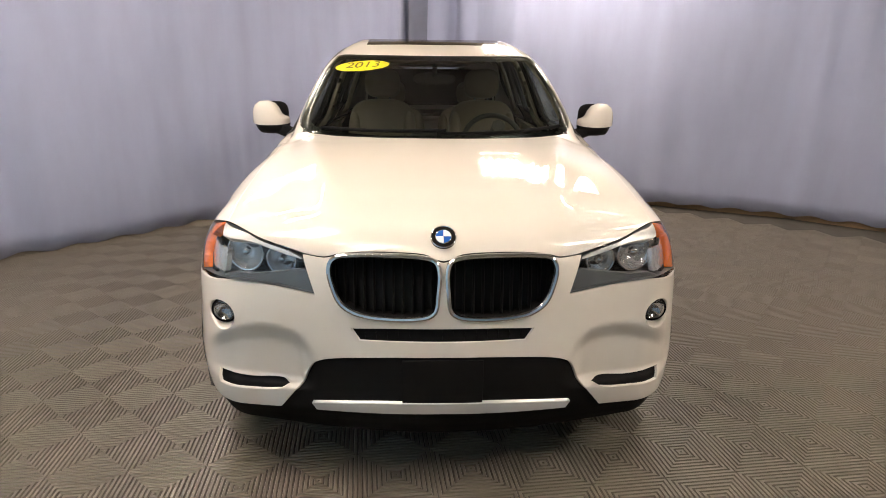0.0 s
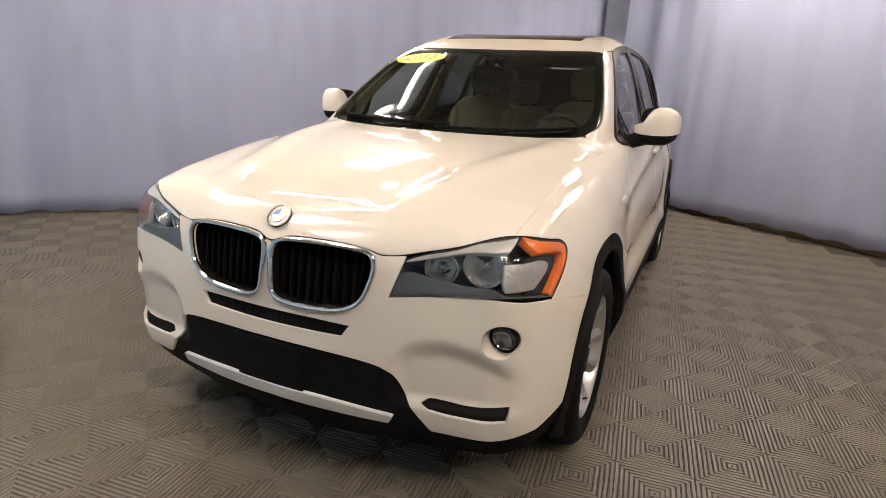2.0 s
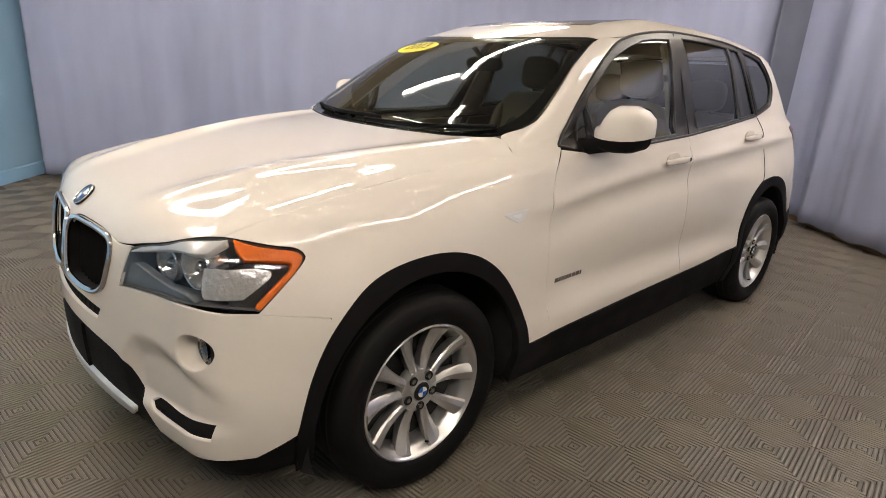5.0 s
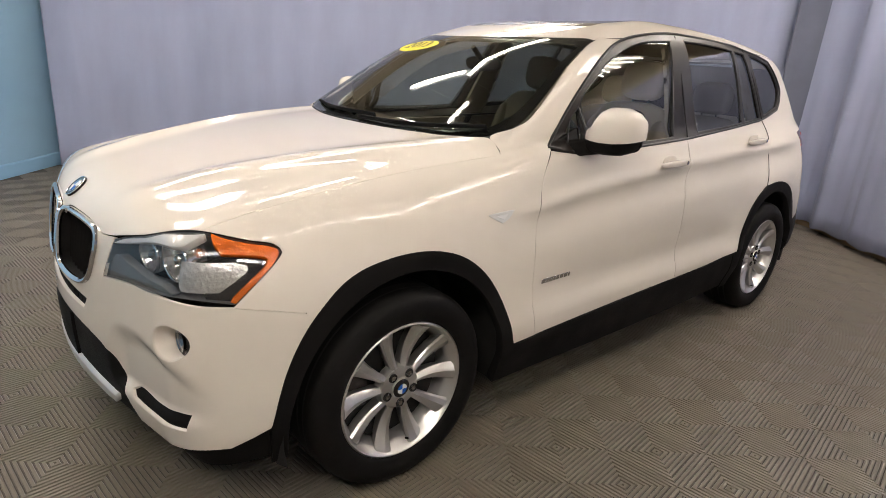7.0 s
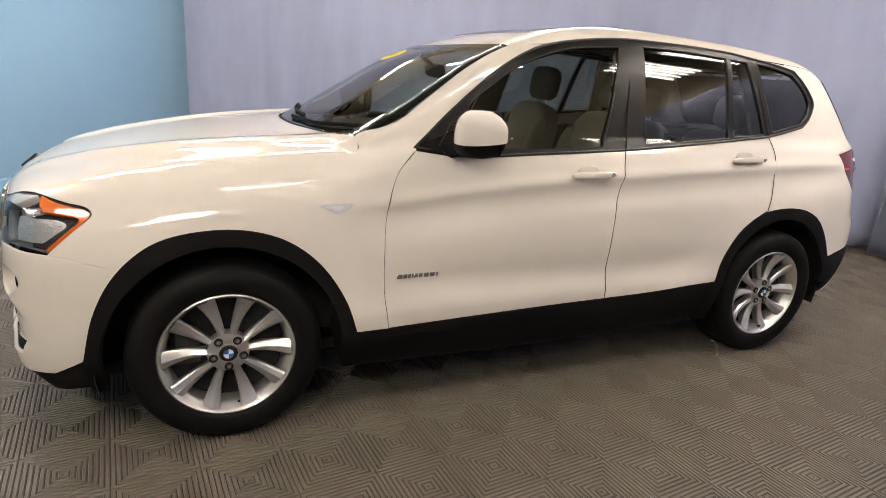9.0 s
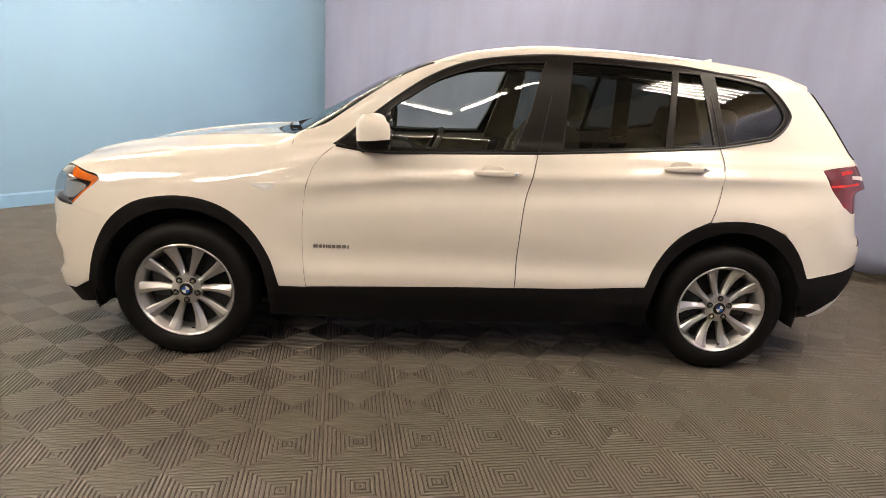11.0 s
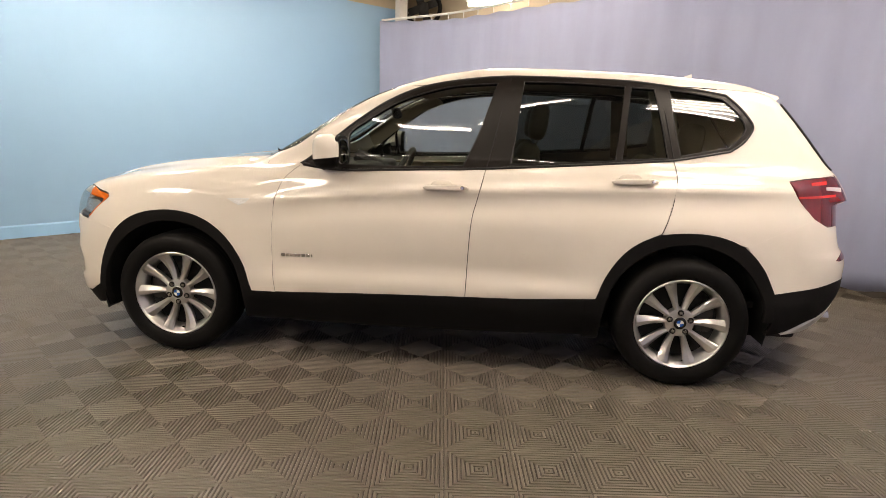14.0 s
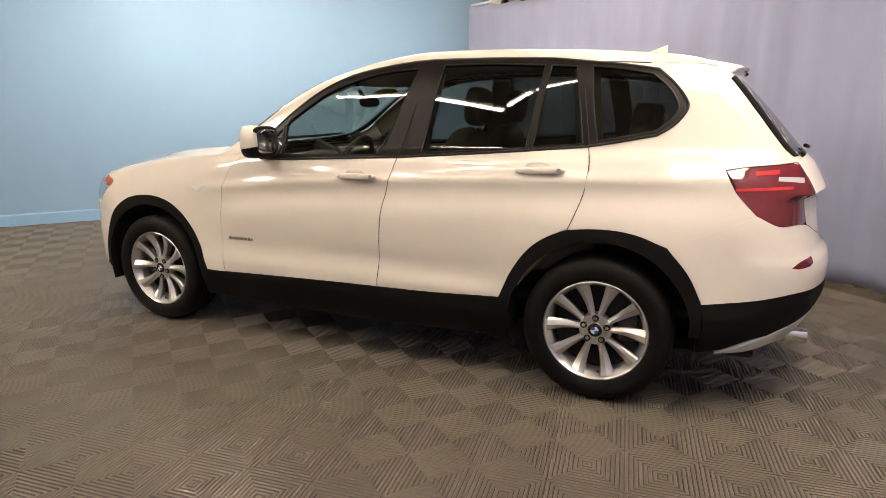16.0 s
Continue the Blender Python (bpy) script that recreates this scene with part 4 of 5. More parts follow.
# black cladding round the wheels and along the sills
INNER_F = S(*[(0.42 * math.cos(a), 0.36 + 0.425 * math.sin(a)) for a in np.linspace(math.pi - 0.1, 0.12, 12)])
INNER_R = S(*[(2.81 - 0.42 * math.cos(a), 0.355 + 0.425 * math.sin(a)) for a in np.linspace(math.pi - 0.25, 0.15, 12)])
panel("arch_cladding", ARCH_F + ARCH_F_LOW[1:] + S((-0.45, 0.26, 1), (-0.41, 0.27, 1)) + INNER_F + S((0.425, 0.25, 1), (0.52, 0.25, 1), (0.52, 0.408, 1)), SIDE, PLASTIC, car, lift=0.004, depth=0.035, both=True, label="black plastic wheel arch cladding")
panel("arch_cladding", ARCH_R + S((3.26, 0.39, 1), (3.215, 0.39, 1)) + INNER_R + S((2.38, 0.25, 1), (2.3, 0.25, 1), (2.3, 0.462, 1)), SIDE, PLASTIC, car, lift=0.009, depth=0.035, both=True, label="black plastic wheel arch cladding")
panel("sill_cladding", S((0.49, 0.408, 1), (0.95, 0.418), (1.3, 0.427), (1.7, 0.436), (2.0, 0.444), (2.33, 0.462, 1), (2.33, 0.26, 1), (1.4, 0.235), (0.5, 0.25, 1)), SIDE, PLASTIC, car, lift=0.004, depth=0.03, both=True, res=0.03, label="black plastic sill cladding")
for y in (0.86, 1.95):
    bm = block((0.02, 0.07, 0.008), (0.87, y, 0.235), round_=0.003)
    mirrored(part("jack_point", bm, STEEL, car))

# glasshouse: black frame, then the panes
DLO = S((0.727, 1.119, 1), (0.93, 1.092), (1.234, 1.098), (1.5, 1.108), (1.761, 1.12), (1.9, 1.13), (2.3, 1.159), (2.55, 1.18), (2.72, 1.195), (3.005, 1.245, 1)) + DLO_TAIL[-2::-1] + DLO_TOP[::-1]
PANE_1 = S((0.99, 1.118, 1), (1.234, 1.116), (1.5, 1.122), (1.623, 1.13, 1), (1.712, 1.33), (1.787, 1.54, 1), (1.54, 1.535), (1.38, 1.505), (1.24, 1.455), (1.1, 1.37), (0.985, 1.285), (0.985, 1.2, 1))
PANE_1B = S((0.83, 1.128, 1), (0.965, 1.118, 1), (0.965, 1.265, 1), (0.9, 1.215))
PANE_2 = S((1.874, 1.145, 1), (2.2, 1.165), (2.42, 1.182, 1), (2.465, 1.535, 1), (2.2, 1.548), (1.928, 1.55, 1))
PANE_3 = S((2.452, 1.186, 1), (2.688, 1.204, 1), (2.66, 1.34), (2.617, 1.526, 1), (2.495, 1.533, 1))
PANE_4 = S((2.752, 1.216, 1), (3.0, 1.262, 1), (3.06, 1.31), (3.085, 1.355), (3.045, 1.42), (2.965, 1.484, 1), (2.82, 1.51), (2.692, 1.524, 1), (2.715, 1.37))
panel("window_frame", DLO, SIDE, PILLAR, car, holes=(PANE_1, PANE_1B, PANE_2, PANE_3, PANE_4), lift=0.002, depth=0.02, res=0.018, both=True, label="satin black side window surround and pillars")
ribbon("window_seal", DLO, 0.006, SEAL, car, lift=0.003, both=True)
for spec, glass, text in ((PANE_1, GLASS, "clear front side window"), (PANE_1B, GLASS, "small fixed corner window"), (PANE_2, PRIVACY, "dark tinted rear side window"), (PANE_3, PRIVACY, "dark tinted fixed rear door window"), (PANE_4, PRIVACY, "dark tinted quarter window")):
    panel("side_window", spec, SIDE, glass, car, lift=-0.004, depth=0.002, res=0.03, both=True, label=text, gap=-0.004)
    ribbon("pane_seal", spec, 0.0035, SEAL, car, lift=0.001, both=True)
# Raised black beads stand in for the shade inside the door gaps.
for line in (S((1.858, 1.566, 1), (1.803, 1.35), (1.748, 1.121, 1)), S((2.632, 1.548, 1), (2.68, 1.37), (2.717, 1.196, 1)), DOOR_REAR):
    ribbon("door_gap", line, 0.0018 if line is DOOR_REAR else 0.0035, SHADOW_BLACK, car, lift=0.003, closed=False, both=True)

SCREEN_EDGE = T((0, 0.335, 1), (0.1, 0.338), (0.25, 0.358), (0.44, 0.412), (0.58, 0.462), (0.665, 0.522), (0.705, 0.6), (0.712, 0.68), (0.685, 0.82), (0.635, 1.0), (0.58, 1.205, 1), (0.35, 1.155), (0.15, 1.132), (0, 1.125, 1))
SCREEN_OPEN = T((0.08, 0.395), (0.25, 0.41), (0.44, 0.465), (0.56, 0.51), (0.63, 0.56), (0.662, 0.66), (0.64, 0.81), (0.6, 0.97), (0.555, 1.13), (0.35, 1.1), (0.15, 1.08), (-0.15, 1.08), (-0.35, 1.1), (-0.555, 1.13), (-0.6, 0.97), (-0.64, 0.81), (-0.662, 0.66), (-0.63, 0.56), (-0.56, 0.51), (-0.44, 0.465), (-0.25, 0.41), (-0.08, 0.395))
screen = panel("windscreen", SCREEN_EDGE, SCREENWARD, SCREEN_GLASS, car, half=True, lift=0.001, depth=0.003, res=0.03, gap=0.003, label="lightly tinted windscreen")
panel("screen_border", SCREEN_EDGE, SCREENWARD, GLOSS_BLACK, screen, holes=(SCREEN_OPEN,), half=True, lift=-0.006, depth=0.002, res=0.03, gap=0.004, label="black printed windscreen border")
panel("cowl", T((0, 0.32, 1), (0.1, 0.323), (0.25, 0.343), (0.44, 0.388), (0.6, 0.433), (0.66, 0.475, 1), (0.65, 0.515, 1), (0.58, 0.49), (0.44, 0.44), (0.25, 0.395), (0, 0.37, 1)), HOODWARD, PLASTIC, car, half=True, lift=-0.012, depth=0.02, label="black plastic cowl below the windscreen")
for a, b, c in (((0.0, 0.375), (0.33, 0.43), (0.64, 0.545)), ((-0.58, 0.51), (-0.3, 0.44), (0.06, 0.43))):
    q = on_body(T(a, b, c))
    q = q + outward(q) * 0.014
    arm = part("wiper", tube(smooth_path(q, 0.02)[0], 0.006, flat=0.6), PLASTIC, car, "black windscreen wiper")
    part("wiper_blade", tube(smooth_path(q - outward(q) * 0.008, 0.02)[0], 0.004), RUBBER, arm)

# tail
panel("taillight", TAILLIGHT, TAILWARD, RED, car, gap=0.002, depth=0.03, res=0.015, both=True, label="dark red taillight wrapping the corner")
panel("light_bar", S((3.41, 1.105, 1), (3.5, 1.113, 1), (3.5, 1.096, 1), (3.41, 1.09, 1)), TAILWARD, RED_BRIGHT, car, lift=0.002, depth=0.004, res=0.01, both=True, label="bright red light bar")
panel("light_bar", S((3.34, 1.035, 1), (3.45, 1.04), (3.56, 1.045, 1), (3.56, 1.034, 1), (3.45, 1.029), (3.34, 1.025, 1)), TAILWARD, RED_BRIGHT, car, lift=0.002, depth=0.004, res=0.01, both=True, label="bright red light bar")
panel("light_bar", S((3.5, 1.083, 1), (3.55, 1.082), (3.6, 1.078, 1), (3.6, 1.058, 1), (3.55, 1.064), (3.5, 1.068, 1)), TAILWARD, SILVER, car, lift=0.002, depth=0.004, res=0.01, both=True, label="pale clear bar across the taillight")
panel("rear_bumper", S((3.098, 0.772, 1), (3.18, 0.811), (3.26, 0.849), (3.345, 0.886), (3.43, 0.923, 1), (3.52, 0.879), (3.6, 0.876, 1)) + R((0.618, 0.867, 1), (0.45, 0.805), (0.25, 0.78), (0, 0.775, 1), (0, 0.6, 1), (0.4, 0.598), (0.65, 0.6)) + S((3.6, 0.594), (3.45, 0.568), (3.256, 0.537, 1)) + ARCH_R[7:6:-1], TAILWARD, PAINT, car, both=True, depth=0.02, label="white rear bumper")
panel("rear_cladding", S((3.25, 0.537, 1), (3.45, 0.566), (3.6, 0.592)) + R((0.65, 0.597), (0.4, 0.595), (0, 0.597, 1), (0, 0.4, 1), (0.45, 0.4), (0.6, 0.43)) + S((3.48, 0.395), (3.34, 0.335, 1), (3.24, 0.31, 1)), TAILWARD, PLASTIC, car, both=True, lift=0.002, depth=0.02, label="black lower rear bumper")
panel("rear_skid", S((3.325, 0.318, 1), (3.47, 0.374), (3.57, 0.424)) + R((0.6, 0.46), (0.45, 0.455), (0, 0.45, 1), (0, 0.31, 1), (0.4, 0.31)) + S((3.56, 0.36), (3.46, 0.33)), TAILWARD, SILVER, car, both=True, lift=0.006, depth=0.03, label="silver rear skid plate")
panel("reflector", S((3.588, 0.707, 1), (3.62, 0.727), (3.668, 0.74, 1), (3.672, 0.712), (3.62, 0.702)), TAILWARD, RED, car, lift=0.003, depth=0.006, res=0.01, both=True, label="slim red bumper reflector")
panel("tailgate", R((0, 1.164, 1), (0.3, 1.162), (0.56, 1.158), (0.655, 1.15, 1), (0.648, 1.0), (0.635, 0.93), (0.62, 0.872, 1), (0.45, 0.81), (0.25, 0.785), (0, 0.78, 1)), TAILWARD, PAINT, car, half=True, gap=0.0025, res=0.03, label="white tailgate")
rear_glass = panel("rear_window", R((0, 1.47, 1), (0.35, 1.462), (0.53, 1.45, 1), (0.575, 1.33), (0.605, 1.2), (0.6, 1.175, 1), (0.3, 1.175), (0, 1.175, 1)), HATCHWARD, REAR_GLASS, car, half=True, gap=0.002, depth=0.006, res=0.04, label="dark tinted rear window")
# Added solid black sheet that darkens the whole pane from behind.
panel("rear_border", R((0, 1.5, 1), (0.35, 1.49), (0.555, 1.475, 1), (0.6, 1.33), (0.635, 1.2), (0.63, 1.165, 1), (0.3, 1.168), (0, 1.168, 1)), HATCHWARD, PLASTIC, rear_glass, half=True, lift=-0.02, depth=0.004, res=0.04)

panel("window_trim", R((0.545, 1.47, 1), (0.585, 1.46, 1), (0.625, 1.33), (0.652, 1.2), (0.65, 1.163, 1), (0.615, 1.163, 1), (0.618, 1.2), (0.592, 1.33)), HATCHWARD, PLASTIC, car, lift=0.006, depth=0.02, res=0.02, both=True, label="black trim beside the rear window")

panel("tail_corner", R((0.55, 1.19, 1), (0.64, 1.19, 1), (0.668, 1.135, 1), (0.55, 1.135, 1)), TAILWARD, PAINT, car, lift=-0.006, depth=0.01, res=0.02, both=True)
panel("roof_corner", S((2.93, 1.512, 1)) + T((0.59, 2.95, 1), (0.56, 3.0), (0.54, 3.24, 1)) + S((3.29, 1.5, 1), (3.1, 1.46), (3.02, 1.485, 1)), SHOULDER, PAINT, car, lift=-0.004, depth=0.01, res=0.02, both=True)

# roof spoiler: a blade that carries the roof line back over the rear window
bm = bmesh.new()
rows = []
for x in np.linspace(-0.575, 0.575, 25):
    u = abs(x) / 0.6
    y0, z0 = 3.15 - 0.06 * u**2, 1.581 - 0.024 * u**2 - 0.03 * u**8
    y1, z1 = 3.385 - 0.09 * u**2 - 0.04 * u**8, 1.54 - 0.028 * u**2 - 0.03 * u**8
    xt = x * (1 - 0.075 * u**6)
    rows.append([bm.verts.new(c) for c in ((xt, y0, z0 - 0.014), (xt, y0 + 0.04, z0 - 0.004), (xt, (y0 + y1) / 2, (z0 + z1) / 2 + 0.004), (xt, y1 - 0.012, z1 + 0.001), (xt, y1, z1 - 0.008), (xt, y1 - 0.008, z1 - 0.02), (x, (y0 + y1) / 2 + 0.02, (z0 + z1) / 2 - 0.045), (x, y0 + 0.08, z0 - 0.075))])
for a, b in zip(rows, rows[1:]):
    for i in range(8):
        bm.faces.new((a[i], a[(i + 1) % 8], b[(i + 1) % 8], b[i]))
bm.faces.new(rows[0])
bm.faces.new(rows[-1])
part("roof_spoiler", bm, PAINT, car, "white roof spoiler over the rear window", angle=0.6)
bm = block((0.32, 0.012, 0.014), (0, 3.37, 1.508), (8, 0, 0), 0.003)
part("brake_light", bm, RED, car, "red high brake light")
# antenna fin
bm = bmesh.new()
rows = []
for s in np.linspace(0, 1, 9):
    w, h = 0.03 * math.sin(math.pi * min(1, 0.12 + s * 0.75)) ** 0.7, 0.068 * s**0.8 + 0.006
    rows.append([bm.verts.new(c) for c in ((-w, 2.815 + 0.165 * s, 0), (-w * 0.35, 2.815 + 0.165 * s, h * 0.85), (0, 2.815 + 0.165 * s, h), (w * 0.35, 2.815 + 0.165 * s, h * 0.85), (w, 2.815 + 0.165 * s, 0))])
for a, b in zip(rows, rows[1:]):
    for i in range(4):
        bm.faces.new((a[i], a[i + 1], b[i + 1], b[i]))
bm.faces.new(rows[-1])
bm.faces.new(rows[0])
bm.transform(Matrix.Translation((0, 0, ROOF(2.9) - 0.003)))
part("antenna_fin", bm, PAINT, car, "white shark fin antenna")
part("rear_wiper", tube([(0.0, 3.69, 1.175), (0.2, 3.668, 1.18), (0.36, 3.632, 1.195)], 0.009), PLASTIC, car)
for sgn in (1, -1):
    bm = lathe([(-0.06, 0.036), (0.08, 0.038), (0.085, 0.036), (0.08, 0.032), (-0.06, 0.03)], 24)
    bm.transform(pose(0.53 * sgn, 3.635, 0.33, 0, 0, 90))
    part("exhaust_tip", bm, CHROME, car, "round chrome exhaust tip")

# hidden black shells added to keep openings dark, then floor pan and wheel wells
panel("inner_shell", S((-0.6, 0.9, 1), (-0.3, 0.97), (0.3, 1.02), (0.9, 1.05), (2.6, 1.1), (3.5, 1.1, 1), (3.6, 0.9), (3.6, 0.62, 1), (3.3, 0.6, 1), (3.2, 0.7), (3.06, 0.8), (2.81, 0.86), (2.55, 0.8), (2.4, 0.64), (2.33, 0.3, 1), (0.5, 0.28, 1), (0.46, 0.58), (0.33, 0.74), (0.05, 0.865), (-0.25, 0.82), (-0.4, 0.68), (-0.5, 0.45, 1), (-0.6, 0.5)), SIDE, SHADOW_BLACK, car, lift=-0.035, depth=0.01, res=0.06, both=True)
panel("nose_shell", F((0, 0.88, 1), (0.4, 0.86), (0.7, 0.84), (0.78, 0.7), (0.75, 0.35, 1), (0.4, 0.28), (0, 0.28, 1)), NOSEWARD, SHADOW_BLACK, car, lift=-0.1, depth=0.01, res=0.05, half=True)
part("floor_pan", merged(block((1.35, 4.1, 0.06), (0, 1.45, 0.26), round_=0.02), block((0.95, 3.4, 0.1), (0, 1.4, 0.23), round_=0.03)), SHADOW_BLACK, car, "black underbody")
for y in (0.0, 2.81):
    for sgn in (1, -1):
        bm = bmesh.new()
        rows = []
        for a in np.linspace(-0.25, math.pi + 0.25, 22):
            rows.append([bm.verts.new((sgn * x, y + r * math.cos(a), 0.36 + r * math.sin(a))) for x, r in ((0.9, 0.435), (0.86, 0.45), (0.58, 0.45), (0.56, 0.0))])
        for a, b in zip(rows, rows[1:]):
            for i in range(3):
                bm.faces.new((a[i], a[i + 1], b[i + 1], b[i]))
        part("wheel_well", bm, SHADOW_BLACK, car)


# ---- wheels ----
def wheel(x, y, sgn):
    """A ten-spoke alloy wheel with its tyre, disc and caliper; x is the face of the centre cap."""
    root = new("wheel")
    root.parent = car
    root.matrix_basis = pose(x * sgn, y, 0.349, 0, 0, 0 if sgn > 0 else 180)
    rim = lathe([(0.018, 0.2445), (0.022, 0.239), (0.016, 0.232), (-0.004, 0.226), (-0.012, 0.219), (-0.03, 0.212), (-0.2, 0.205), (-0.2, 0.225), (-0.03, 0.228), (0.008, 0.2445)], 72, closed=True)
    part("rim", rim, ALLOY, root, "silver alloy rim")
    tyre = lathe([(0.010, 0.240), (0.022, 0.247), (0.030, 0.262), (0.037, 0.285), (0.036, 0.305), (0.026, 0.328), (0.012, 0.341), (-0.01, 0.3475), (-0.09, 0.349), (-0.17, 0.3475), (-0.19, 0.341), (-0.21, 0.32), (-0.217, 0.29), (-0.205, 0.25), (-0.19, 0.235)], 72)
    part("tyre", tyre, RUBBER, root, "black rubber tyre")
    for x_ in (-0.03, -0.065, -0.115, -0.15):
        part("tread_groove", lathe([(x_ - 0.004, 0.3492), (x_ - 0.004, 0.3496), (x_ + 0.004, 0.3496), (x_ + 0.004, 0.3492)], 72, closed=True), SHADOW_BLACK, root)
    hub = lathe([(0.0, 0.0), (0.0, 0.034), (-0.006, 0.037), (-0.004, 0.05), (-0.010, 0.075), (-0.03, 0.08), (-0.05, 0.078)], 40)
    part("hub", hub, ALLOY, root)
    for k in range(10):
        pair, lean = divmod(k, 2)
        a0 = math.radians(90 + 72 * pair + (17 if lean else -17))
        bm = bmesh.new()
        rows = []
        for s in np.linspace(0, 1, 8):
            r = 0.045 + 0.182 * s
            a = a0 + (0.10 if lean else -0.10) * (s - 0.6) * 0.6
            half = 0.013 + 0.0205 * s**1.6
            face = -0.010 - 0.012 * math.sin(math.pi * s) + 0.018 * s**3
            lift = 0.0055 * (1 if lean else -1)
            e = Vector((0, math.cos(a), math.sin(a)))
            w = Vector((0, -math.sin(a), math.cos(a)))
            rows.append([bm.verts.new(e * r + w * o + Vector((face + h, 0, 0))) for o, h in ((-half, -0.007 - lift * s), (-half * 0.75, -lift * s), (0.1 * half, 0.007), (half * 0.75, lift * s), (half, -0.007 + lift * s), (half * 0.6, -0.045), (-half * 0.6, -0.045))])
        for p, q in zip(rows, rows[1:]):
            for i in range(7):
                bm.faces.new((p[i], p[(i + 1) % 7], q[(i + 1) % 7], q[i]))
        bm.faces.new(rows[0])
        bm.faces.new(rows[-1])
        part("spoke", bm, ALLOY, root, angle=0.45)
    for k in range(5):
        a = math.radians((90 if y else -90) + 72 * k)
        bm = lathe([(0.0, 0.0), (0.0, 0.009), (-0.02, 0.0115)], 6)
        bm.transform(Matrix.Translation((-0.001, 0.0565 * math.cos(a), 0.0565 * math.sin(a))))
        part("wheel_bolt", bm, CHROME, root)
        # Shallow black disc paints the shade of the recess round each bolt.
        bm = lathe([(-0.0035, 0.0), (-0.003, 0.0135), (0.0, 0.0155), (-0.004, 0.0165)], 16)
        bm.transform(Matrix.Translation((-0.001, 0.0565 * math.cos(a), 0.0565 * math.sin(a))))
        part("bolt_well", bm, SHADOW_BLACK, root)
    cap = lathe([(0.005, 0.0), (0.004, 0.028), (0.0, 0.033)], 32)
    part("centre_cap", cap, GLOSS_BLACK, root, "round blue and white centre cap")
    for k in range(4):
        bm = bmesh.new()
        v = [bm.verts.new((0.0062, 0, 0))] + [bm.verts.new((0.0058, 0.019 * math.cos(a), 0.019 * math.sin(a))) for a in np.linspace(k * math.pi / 2, (k + 1) * math.pi / 2, 6)]
        for i in range(1, 6):
            bm.faces.new((v[0], v[i], v[i + 1]))
        part("cap_quarter", bm, BLUE if k % 2 else WHITE, root)
    part("brake_disc", lathe([(-0.075, 0.07), (-0.075, 0.16), (-0.1, 0.16), (-0.1, 0.07)], 48, closed=True), STEEL, root)
    part("caliper", block((0.06, 0.09, 0.16), (-0.085, 0.14 if y else -0.14, 0.02), round_=0.015), STEEL, root)
    part("valve", tube([(0.0, 0.03, -0.208), (0.016, 0.028, -0.2)], 0.004, sides=6), PLASTIC, root)
    # Black disc added behind the spokes to put shade into their gaps.
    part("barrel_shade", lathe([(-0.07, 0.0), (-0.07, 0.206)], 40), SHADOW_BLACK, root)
    return root


for y, x in ((0.0, 0.88), (2.81, 0.887)):
    for sgn in (1, -1):
        wheel(x, y, sgn)

